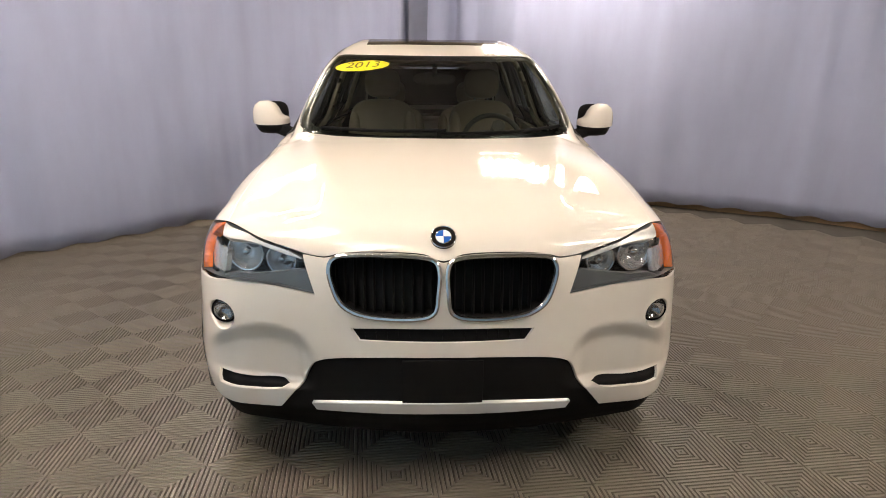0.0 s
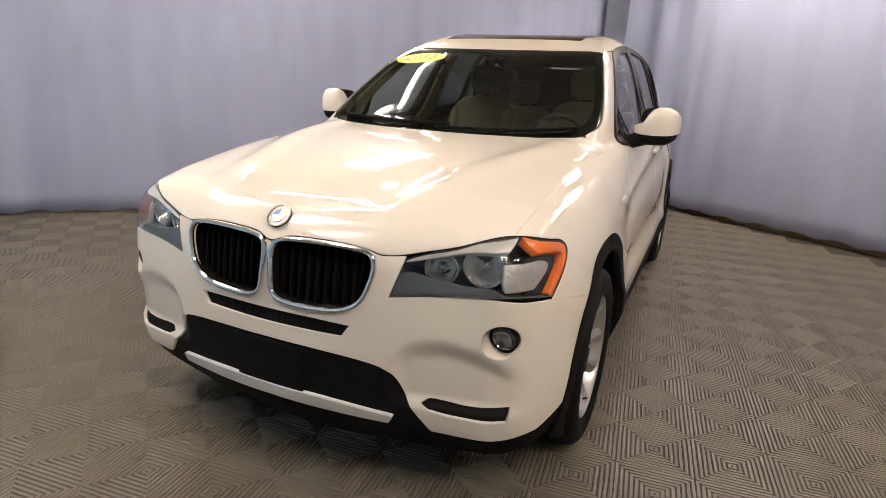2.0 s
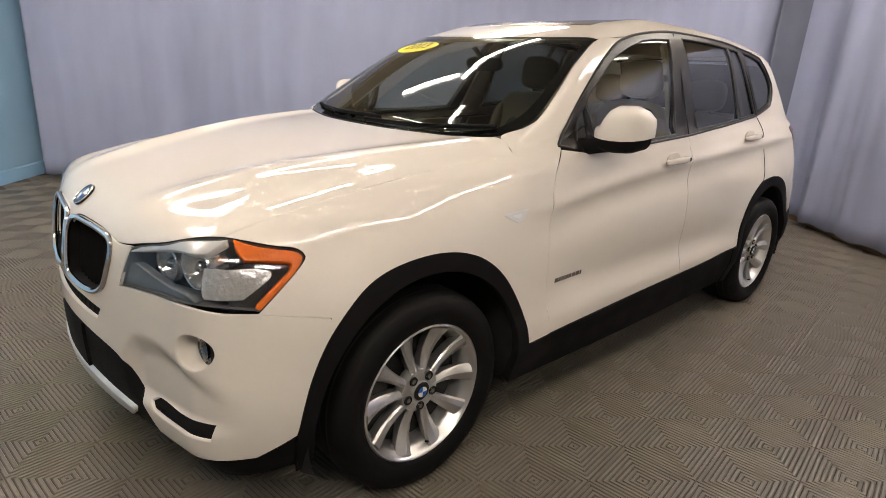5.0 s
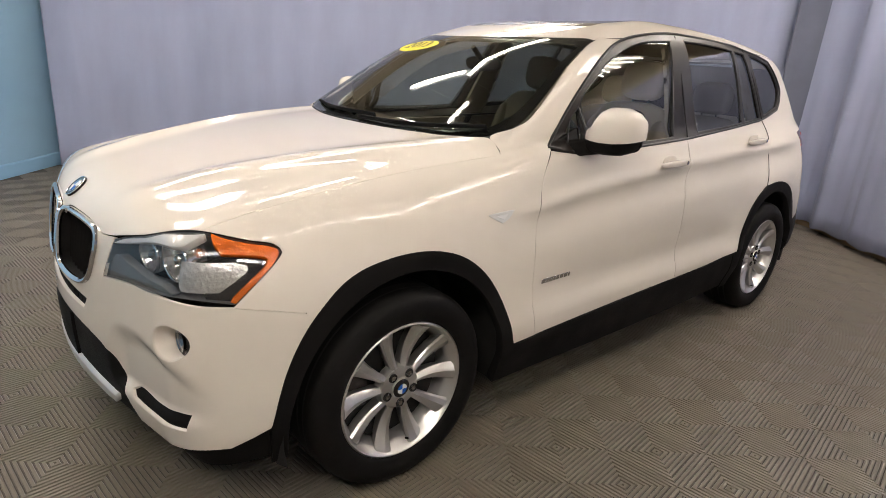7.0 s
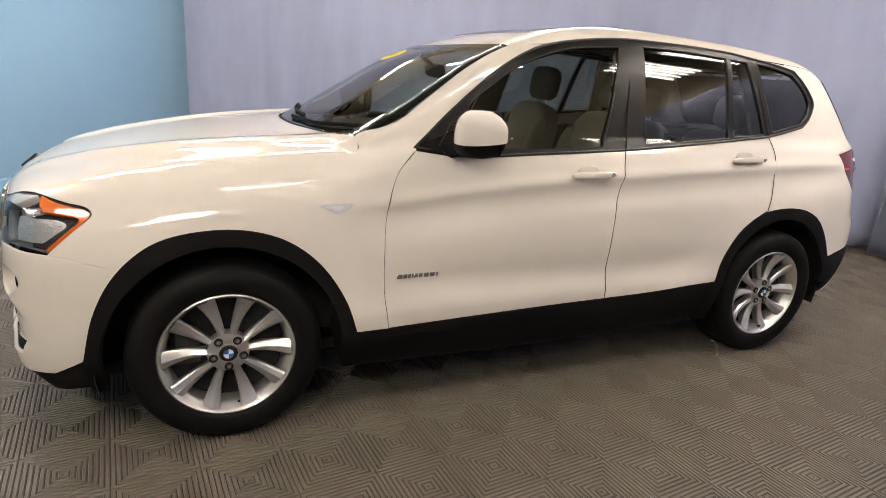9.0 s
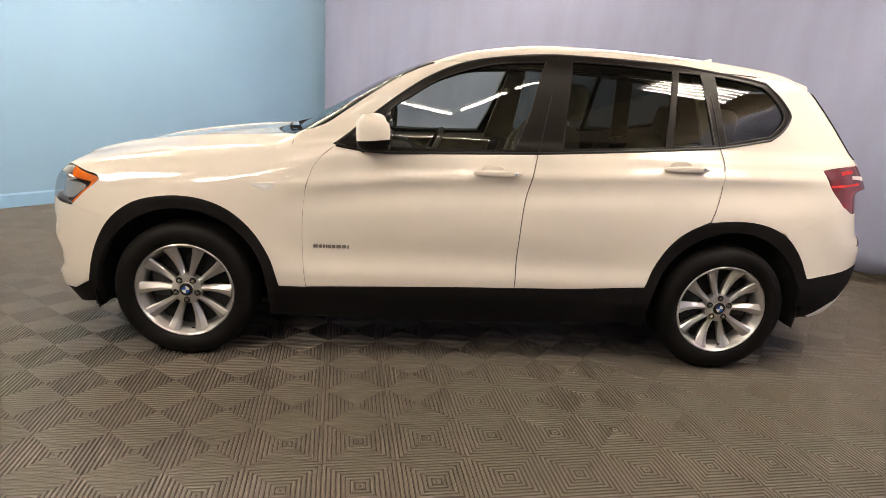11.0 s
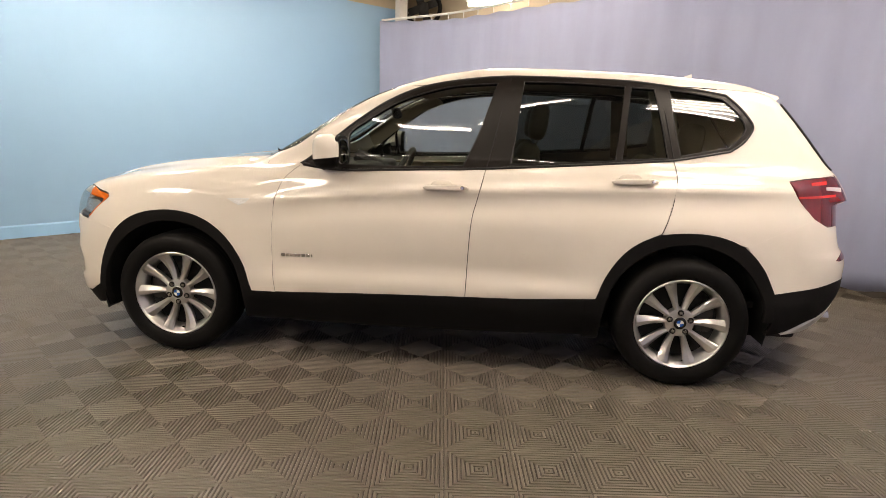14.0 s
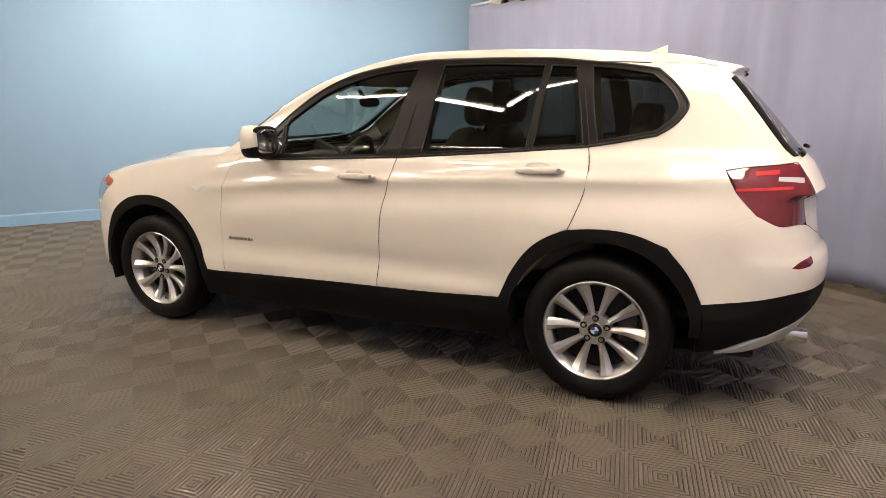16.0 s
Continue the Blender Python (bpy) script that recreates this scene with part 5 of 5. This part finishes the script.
# ---- mirrors, handles and small badges ----
for sgn in (1, -1):
    bm = bmesh.new()
    rows = []
    for x_, deep, z0, z1 in ((0.828, 0.012, 1.15, 1.19), (0.836, 0.034, 1.13, 1.197), (0.855, 0.055, 1.115, 1.203), (0.878, 0.067, 1.108, 1.213), (0.895, 0.075, 1.104, 1.246), (0.918, 0.08, 1.102, 1.272), (0.95, 0.083, 1.102, 1.285), (1.0, 0.081, 1.106, 1.284), (1.035, 0.072, 1.116, 1.268), (1.056, 0.05, 1.135, 1.244), (1.064, 0.016, 1.165, 1.21)):
        k = max(0, (x_ - 0.955) / 0.105)
        x = 0.828 + (x_ - 0.828) * 0.91
        ring = []
        for a in np.linspace(0, 2 * math.pi, 24, endpoint=False):
            c, d_ = math.copysign(abs(math.cos(a)) ** 0.62, math.cos(a)), math.copysign(abs(math.sin(a)) ** 0.62, math.sin(a))
            ring.append(bm.verts.new((x, 0.925 + 0.05 * k**2 + deep * c * (0.7 if c > 0 else 1), (z0 + z1) / 2 + (z1 - z0) / 2 * d_)))
        rows.append(ring)
    for p, q in zip(rows, rows[1:]):
        for i in range(24):
            bm.faces.new((p[i], p[(i + 1) % 24], q[(i + 1) % 24], q[i]))
    bm.faces.new(rows[0])
    bm.faces.new(rows[-1])
    low = bm.copy()
    bmesh.ops.bisect_plane(bm, geom=bm.verts[:] + bm.edges[:] + bm.faces[:], plane_co=(0, 0.925, 1.163), plane_no=(0, 0.12, -1), clear_outer=True)
    bmesh.ops.bisect_plane(low, geom=low.verts[:] + low.edges[:] + low.faces[:], plane_co=(0, 0.925, 1.161), plane_no=(0, 0.12, -1), clear_inner=True)
    for b in (bm, low):
        b.transform(Matrix.Diagonal((sgn, 1, 1, 1)))
    mirror = part("door_mirror", bm, PAINT, car, "white door mirror with a black base")
    for v in low.verts:
        v.co.x = sgn * (abs(v.co.x) - (0.012 if abs(v.co.x) > 1.0 else 0))
    part("mirror_base", low, PLASTIC, mirror)
    arm = tube([(0.775 * sgn, 0.84, 1.105), (0.83 * sgn, 0.865, 1.118), (0.90 * sgn, 0.90, 1.138)], 0.034, flat=0.55)
    part("mirror_arm", arm, PLASTIC, mirror)
    bm = pebble((0.08, 0.006, 0.064), (0.94 * sgn, 1.004, 1.197), (0, 0, -4 * sgn), 0.55)
    part("mirror_glass", bm, MIRROR, mirror)
    bm = pebble((0.093, 0.014, 0.084), (0.94 * sgn, 0.993, 1.195), (0, 0, -4 * sgn), 0.55)
    part("mirror_frame", bm, PLASTIC, mirror)
    bm = block((0.012, 0.17, 0.1), (0.783 * sgn, 0.835, 1.14), (0, -16 * sgn, 0), 0.012)
    for v in bm.verts:
        v.co.z -= 0.55 * max(0, 0.87 - v.co.y) * (v.co.z > 1.13)
    part("mirror_foot", bm, PLASTIC, mirror)
    for y0, y1, z0, z1 in ((1.42, 1.66, 1.016, 1.021), (2.395, 2.633, 1.08, 1.088)):
        mid = on_body(S(((y0 + y1) / 2, (z0 + z1) / 2)))[0]
        slope = math.degrees(math.atan2(z1 - z0, y1 - y0))
        bm = pebble((0.015, (y1 - y0) / 2, 0.016), (mid[0] + 0.022, mid[1], mid[2]), (slope, 0, 0), 0.7)
        bm.transform(Matrix.Diagonal((sgn, 1, 1, 1)))
        handle = part("door_handle", bm, PAINT, car, "white body-coloured door handle")
        bm = pebble((0.005, 0.06, 0.036), (mid[0] + 0.001, mid[1] - 0.02, mid[2] + 0.004), (slope, 0, 0), 0.8)
        bm.transform(Matrix.Diagonal((sgn, 1, 1, 1)))
        part("handle_cup", bm, PAINT, handle)
        bm = lathe([(0.002, 0.0), (0.002, 0.008), (0.0, 0.01)], 16)
        bm.transform(Matrix.Diagonal((sgn, 1, 1, 1)) @ pose(mid[0] + 0.036, y1 - 0.03, z1))
        part("lock", bm, CHROME, handle)
badge = panel("side_marker", S((0.335, 0.918, 1), (0.4, 0.922), (0.46, 0.924, 1), (0.43, 0.898), (0.4, 0.886, 1), (0.37, 0.9)), SIDE, SILVER, car, lift=0.004, depth=0.01, res=0.01, both=True, label="small chrome trimmed side marker")
panel("marker_lens", S((0.37, 0.911, 1), (0.425, 0.914, 1), (0.405, 0.897, 1)), SIDE, WHITE, car, lift=0.006, depth=0.006, res=0.01, both=True)
# model script on the doors, as plain bars
for y0, y1 in ((0.641 + (a - 0.663) * 1.13, 0.641 + (b - 0.663) * 1.13) for a, b in ((0.663, 0.682), (0.686, 0.7), (0.704, 0.714), (0.718, 0.724), (0.728, 0.74), (0.744, 0.758), (0.764, 0.782), (0.787, 0.805), (0.812, 0.818))):
    panel("script_bar", S((y0, 0.629, 1), (y1, 0.63, 1), (y1, 0.614, 1), (y0, 0.613, 1)), SIDE, CHROME, car, lift=0.002, depth=0.004, res=0.02, both=True)

# year sticker inside the top corner of the windscreen
cx, cy = -0.415, 1.015
ring = T(*[(cx + 0.155 * math.cos(a), cy + 0.058 * math.sin(a)) for a in np.linspace(0, 2 * math.pi, 20, endpoint=False)])
sticker = panel("year_sticker", ring, SCREENWARD, YELLOW, car, lift=0.003, depth=0.001, res=0.02, label="yellow oval windscreen sticker reading 2013")
text = bpy.data.curves.new("digits", "FONT")
text.body, text.size, text.extrude, text.align_x, text.align_y, text.shear = "2013", 0.1, 0.0004, "CENTER", "CENTER", 0.2
tmp = bpy.data.objects.new("digits", text)
scene.collection.objects.link(tmp)
me = bpy.data.meshes.new_from_object(tmp.evaluated_get(bpy.context.evaluated_depsgraph_get()))
bpy.data.objects.remove(tmp)
q = on_body(T((cx, cy)))[0]
nq = Vector(outward(q))
xa = Vector((1, 0, 0)) - nq * nq.x
xa.normalize()
ya = nq.cross(xa)
me.transform(Matrix.Translation(q + 0.0055 * np.array(nq)) @ Matrix((xa, ya, nq)).transposed().to_4x4())
me.materials.append(INK)
digits = new("digits", me)
digits.parent = sticker

# ---- cabin ----
part("cabin_floor", block((1.4, 2.7, 0.04), (0, 1.9, 0.42), round_=0.01), CARPET, car)
part("bulkhead", block((1.5, 0.06, 0.6), (0, 0.62, 0.72), round_=0.01), SHADOW_BLACK, car)
bm = block((1.42, 0.52, 0.26), (0, 0.85, 0.93), (-6, 0, 0), 0.07, 4)
dash = part("dashboard", bm, DASH, car, "dark plastic dashboard")
part("instrument_hood", pebble((0.19, 0.12, 0.06), (0.37, 1.0, 1.06), power=0.75), DASH, dash)
part("screen_hood", pebble((0.15, 0.07, 0.04), (0.0, 1.03, 1.07), power=0.7), DASH, dash)
part("dash_trim", block((1.3, 0.02, 0.07), (0, 1.115, 0.95), (8, 0, 0), 0.008), LEATHER, dash)
turn = pose(0.37, 1.2, 1.02, -26, 0, 0)
rim_pts = [turn @ Vector((0.187 * math.cos(a), 0, 0.187 * math.sin(a))) for a in np.linspace(0, 2 * math.pi, 40, endpoint=False)]
steer = part("steering_wheel", tube(rim_pts, 0.016, closed=True, sides=10), DASH, car, "black leather steering wheel")
bm = pebble((0.075, 0.03, 0.065), (0, 0, 0), power=0.7)
bm.transform(turn)
part("airbag_cover", bm, DASH, steer)
for a in (0, math.pi, -math.pi / 2):
    part("spoke", tube([turn @ Vector((0.06 * math.cos(a), 0.005, 0.06 * math.sin(a))), turn @ Vector((0.185 * math.cos(a), 0, 0.185 * math.sin(a)))], 0.018, flat=0.5), SILVER if a == -math.pi / 2 else DASH, steer)
part("column", tube([turn @ Vector((0, 0.0, 0)), turn @ Vector((0, -0.3, 0))], 0.04), DASH, steer)


def seat(x, y, wide, back, name="seat"):
    """A padded seat with bolsters, backrest and headrest."""
    s = part(name, pebble((wide / 2, 0.27, 0.1), (x, y, 0.62), (6, 0, 0), 0.55), LEATHER, car, "beige leather seat")
    part("backrest", pebble((wide / 2, 0.085, back / 2), (x, y + 0.3, 0.66 + back / 2), (-14, 0, 0), 0.55), LEATHER, s)
    for e in (-1, 1):
        part("bolster", pebble((0.05, 0.09, back * 0.4), (x + e * (wide / 2 - 0.05), y + 0.26, 0.64 + back / 2), (-14, 0, 0), 0.8), LEATHER, s)
    part("headrest", pebble((0.13, 0.055, 0.095), (x, y + 0.41, 0.76 + back), (-8, 0, 0), 0.6), LEATHER, s)
    for e in (-0.05, 0.05):
        part("headrest_post", tube([(x + e, y + 0.4, 0.62 + back), (x + e, y + 0.41, 0.74 + back)], 0.007, sides=6), CHROME, s)
    return s


seat(0.37, 1.62, 0.5, 0.6)
seat(-0.37, 1.62, 0.5, 0.6)
seat(0.36, 2.5, 0.6, 0.52)
seat(-0.36, 2.5, 0.6, 0.52)
part("console", block((0.22, 1.0, 0.3), (0, 1.55, 0.6), round_=0.04, segments=3), DASH, car)
q = on_body(T((0.0, 1.02)))[0]
stem = part("cabin_mirror", pebble((0.125, 0.02, 0.036), (q[0], q[1] + 0.09, q[2] - 0.085), (12, 0, 0), 0.7), PLASTIC, car, "black interior rear-view mirror")
part("mirror_stem", tube([(0, q[1] + 0.08, q[2] - 0.07), (0, q[1] + 0.01, q[2] - 0.01)], 0.013), PLASTIC, stem)
panel("headliner", T((0, 1.2, 1), (0.5, 1.26, 1), (0.54, 2.2), (0.5, 3.1, 1), (0, 3.2, 1)), ABOVE, CLOTH, car, half=True, lift=-0.05, depth=0.005, res=0.08, label="beige cloth headliner")
panel("pillar_trim", S((0.80, 1.16, 1), (0.9, 1.24), (1.05, 1.355), (1.2, 1.45), (1.35, 1.515)) + T((0.56, 1.3, 1), (0.59, 1.15), (0.63, 0.95), (0.68, 0.75, 1)), SHOULDER, CLOTH, car, lift=-0.03, depth=0.01, res=0.04, both=True)
panel("pillar_trim", S((1.67, 1.1, 1), (1.88, 1.1, 1), (1.92, 1.55, 1), (1.8, 1.55, 1)), SIDE, CLOTH, car, lift=-0.04, depth=0.02, res=0.05, both=True)
panel("pillar_trim", S((2.66, 1.15, 1), (2.78, 1.17, 1), (2.72, 1.53, 1), (2.6, 1.54, 1)), SIDE, CLOTH, car, lift=-0.04, depth=0.02, res=0.05, both=True)
panel("door_card", S((0.75, 1.07, 1), (1.72, 1.09, 1), (1.68, 0.5, 1), (0.75, 0.5, 1)), SIDE, LEATHER, car, lift=-0.07, depth=0.02, res=0.08, both=True)
panel("door_card", S((1.8, 1.09, 1), (2.66, 1.13, 1), (2.6, 0.75), (2.4, 0.5, 1), (1.74, 0.5, 1)), SIDE, LEATHER, car, lift=-0.07, depth=0.02, res=0.08, both=True)
part("parcel_shelf", block((1.15, 0.75, 0.02), (0, 3.2, 1.1), round_=0.005), CARPET, car)


# the nose sits a little lower and the roof a little higher than the field that the panels were laid on
DROP = spline((-1.0, -0.036), (-0.72, -0.033), (-0.53, -0.025), (-0.4, -0.015), (-0.15, -0.009), (0.6, -0.008), (1.5, 0.0), (1.9, 0.0))
for ob in car.children_recursive:
    if ob.type == "MESH" and ob.parent.name.split(".")[0] != "wheel":
        co = np.zeros(3 * len(ob.data.vertices))
        ob.data.vertices.foreach_get("co", co)
        co = co.reshape(-1, 3)
        y, z = co[:, 1], co[:, 2]
        co[:, 2] += DROP(y) + (0.016 + 0.017 * np.clip(co[:, 0] / 0.5, -1, 1) ** 2) * step(1.2, 1.52, z) * step(1.25, 1.9, y)
        ob.data.vertices.foreach_set("co", co.ravel())
        ob.data.update()


# ---- floor: interlocking ribbed tiles, each a nest of square ribs ----
TILE, TURN = 0.281, math.radians(6.0)
ALONG, ACROSS = Vector((-math.sin(TURN), math.cos(TURN), 0)), Vector((math.cos(TURN), math.sin(TURN), 0))
START = Vector((1.896, 1.243, 0))


def tile_arrays(ribs=8, depth=0.005):
    """One tile: concentric square ribs with sloped flanks over a dark base."""
    v, f, mats = [], [], []
    half = TILE / 2
    pitch = half / ribs
    levels = []
    for k in range(ribs):
        outer = half - k * pitch
        for r, z in ((outer - pitch * 0.06, -depth), (outer - pitch * 0.2, 0.0), (outer - pitch * 0.74, 0.0), (outer - pitch * 0.88, -depth)):
            levels.append((max(r, 0.002), z))
    for r, z in levels:
        v += [(-r, -r, z), (r, -r, z), (r, r, z), (-r, r, z)]
    for k in range(0, len(levels), 4):
        for j in range(3):
            a, b = 4 * (k + j), 4 * (k + j + 1)
            for i in range(4):
                f.append((a + i, a + (i + 1) % 4, b + (i + 1) % 4, b + i))
                mats.append(0)
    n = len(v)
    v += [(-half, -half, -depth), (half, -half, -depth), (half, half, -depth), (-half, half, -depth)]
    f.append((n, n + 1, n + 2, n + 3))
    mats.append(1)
    return np.array(v), f, mats


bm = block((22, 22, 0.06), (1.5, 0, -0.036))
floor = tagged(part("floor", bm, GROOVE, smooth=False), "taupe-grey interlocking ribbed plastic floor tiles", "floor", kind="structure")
tv, tf, tm = tile_arrays()
me = bpy.data.meshes.new("tile")
me.from_pydata([tuple(c) for c in tv], [], tf)
me.materials.append(FLOOR)
me.materials.append(GROOVE)
me.polygons.foreach_set("material_index", tm)
room = np.array([(-5.75, 0.1), (-0.15, 6.25), (9.2, -1.7), (3.6, -8.0)])
spots, near = [], []
for i in range(-40, 41):
    for j in range(-40, 41):
        c = START + ALONG * (i * TILE) + ACROSS * (j * TILE)
        if inside(np.array([(c.x, c.y)]), room)[0]:
            spots.append((c, max(abs(c.x - 1.6) / 1.35, abs(c.y - 1.1) / 2.9)))
spots.sort(key=lambda s: s[1])
rest_v, rest_f, rest_m = [], [], []
for k, (c, _) in enumerate(spots):
    m = Matrix.Translation(c) @ pose(0, 0, 0, 0, 0, math.degrees(TURN))
    if k < 300:
        ob = new("tile", me)
        ob.parent = floor
        ob.matrix_basis = m
    else:
        base = len(rest_v) * len(tv)
        rest_v.append(tv @ np.array(m.to_3x3()).T + np.array(c))
        rest_f += [tuple(base + i for i in q) for q in tf]
        rest_m += tm
me2 = bpy.data.meshes.new("far_tiles")
me2.from_pydata([tuple(c) for c in np.concatenate(rest_v)], [], rest_f)
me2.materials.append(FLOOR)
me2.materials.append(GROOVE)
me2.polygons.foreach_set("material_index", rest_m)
far = new("far_tiles", me2)
far.parent = floor
tagged(far, kind="stuff")
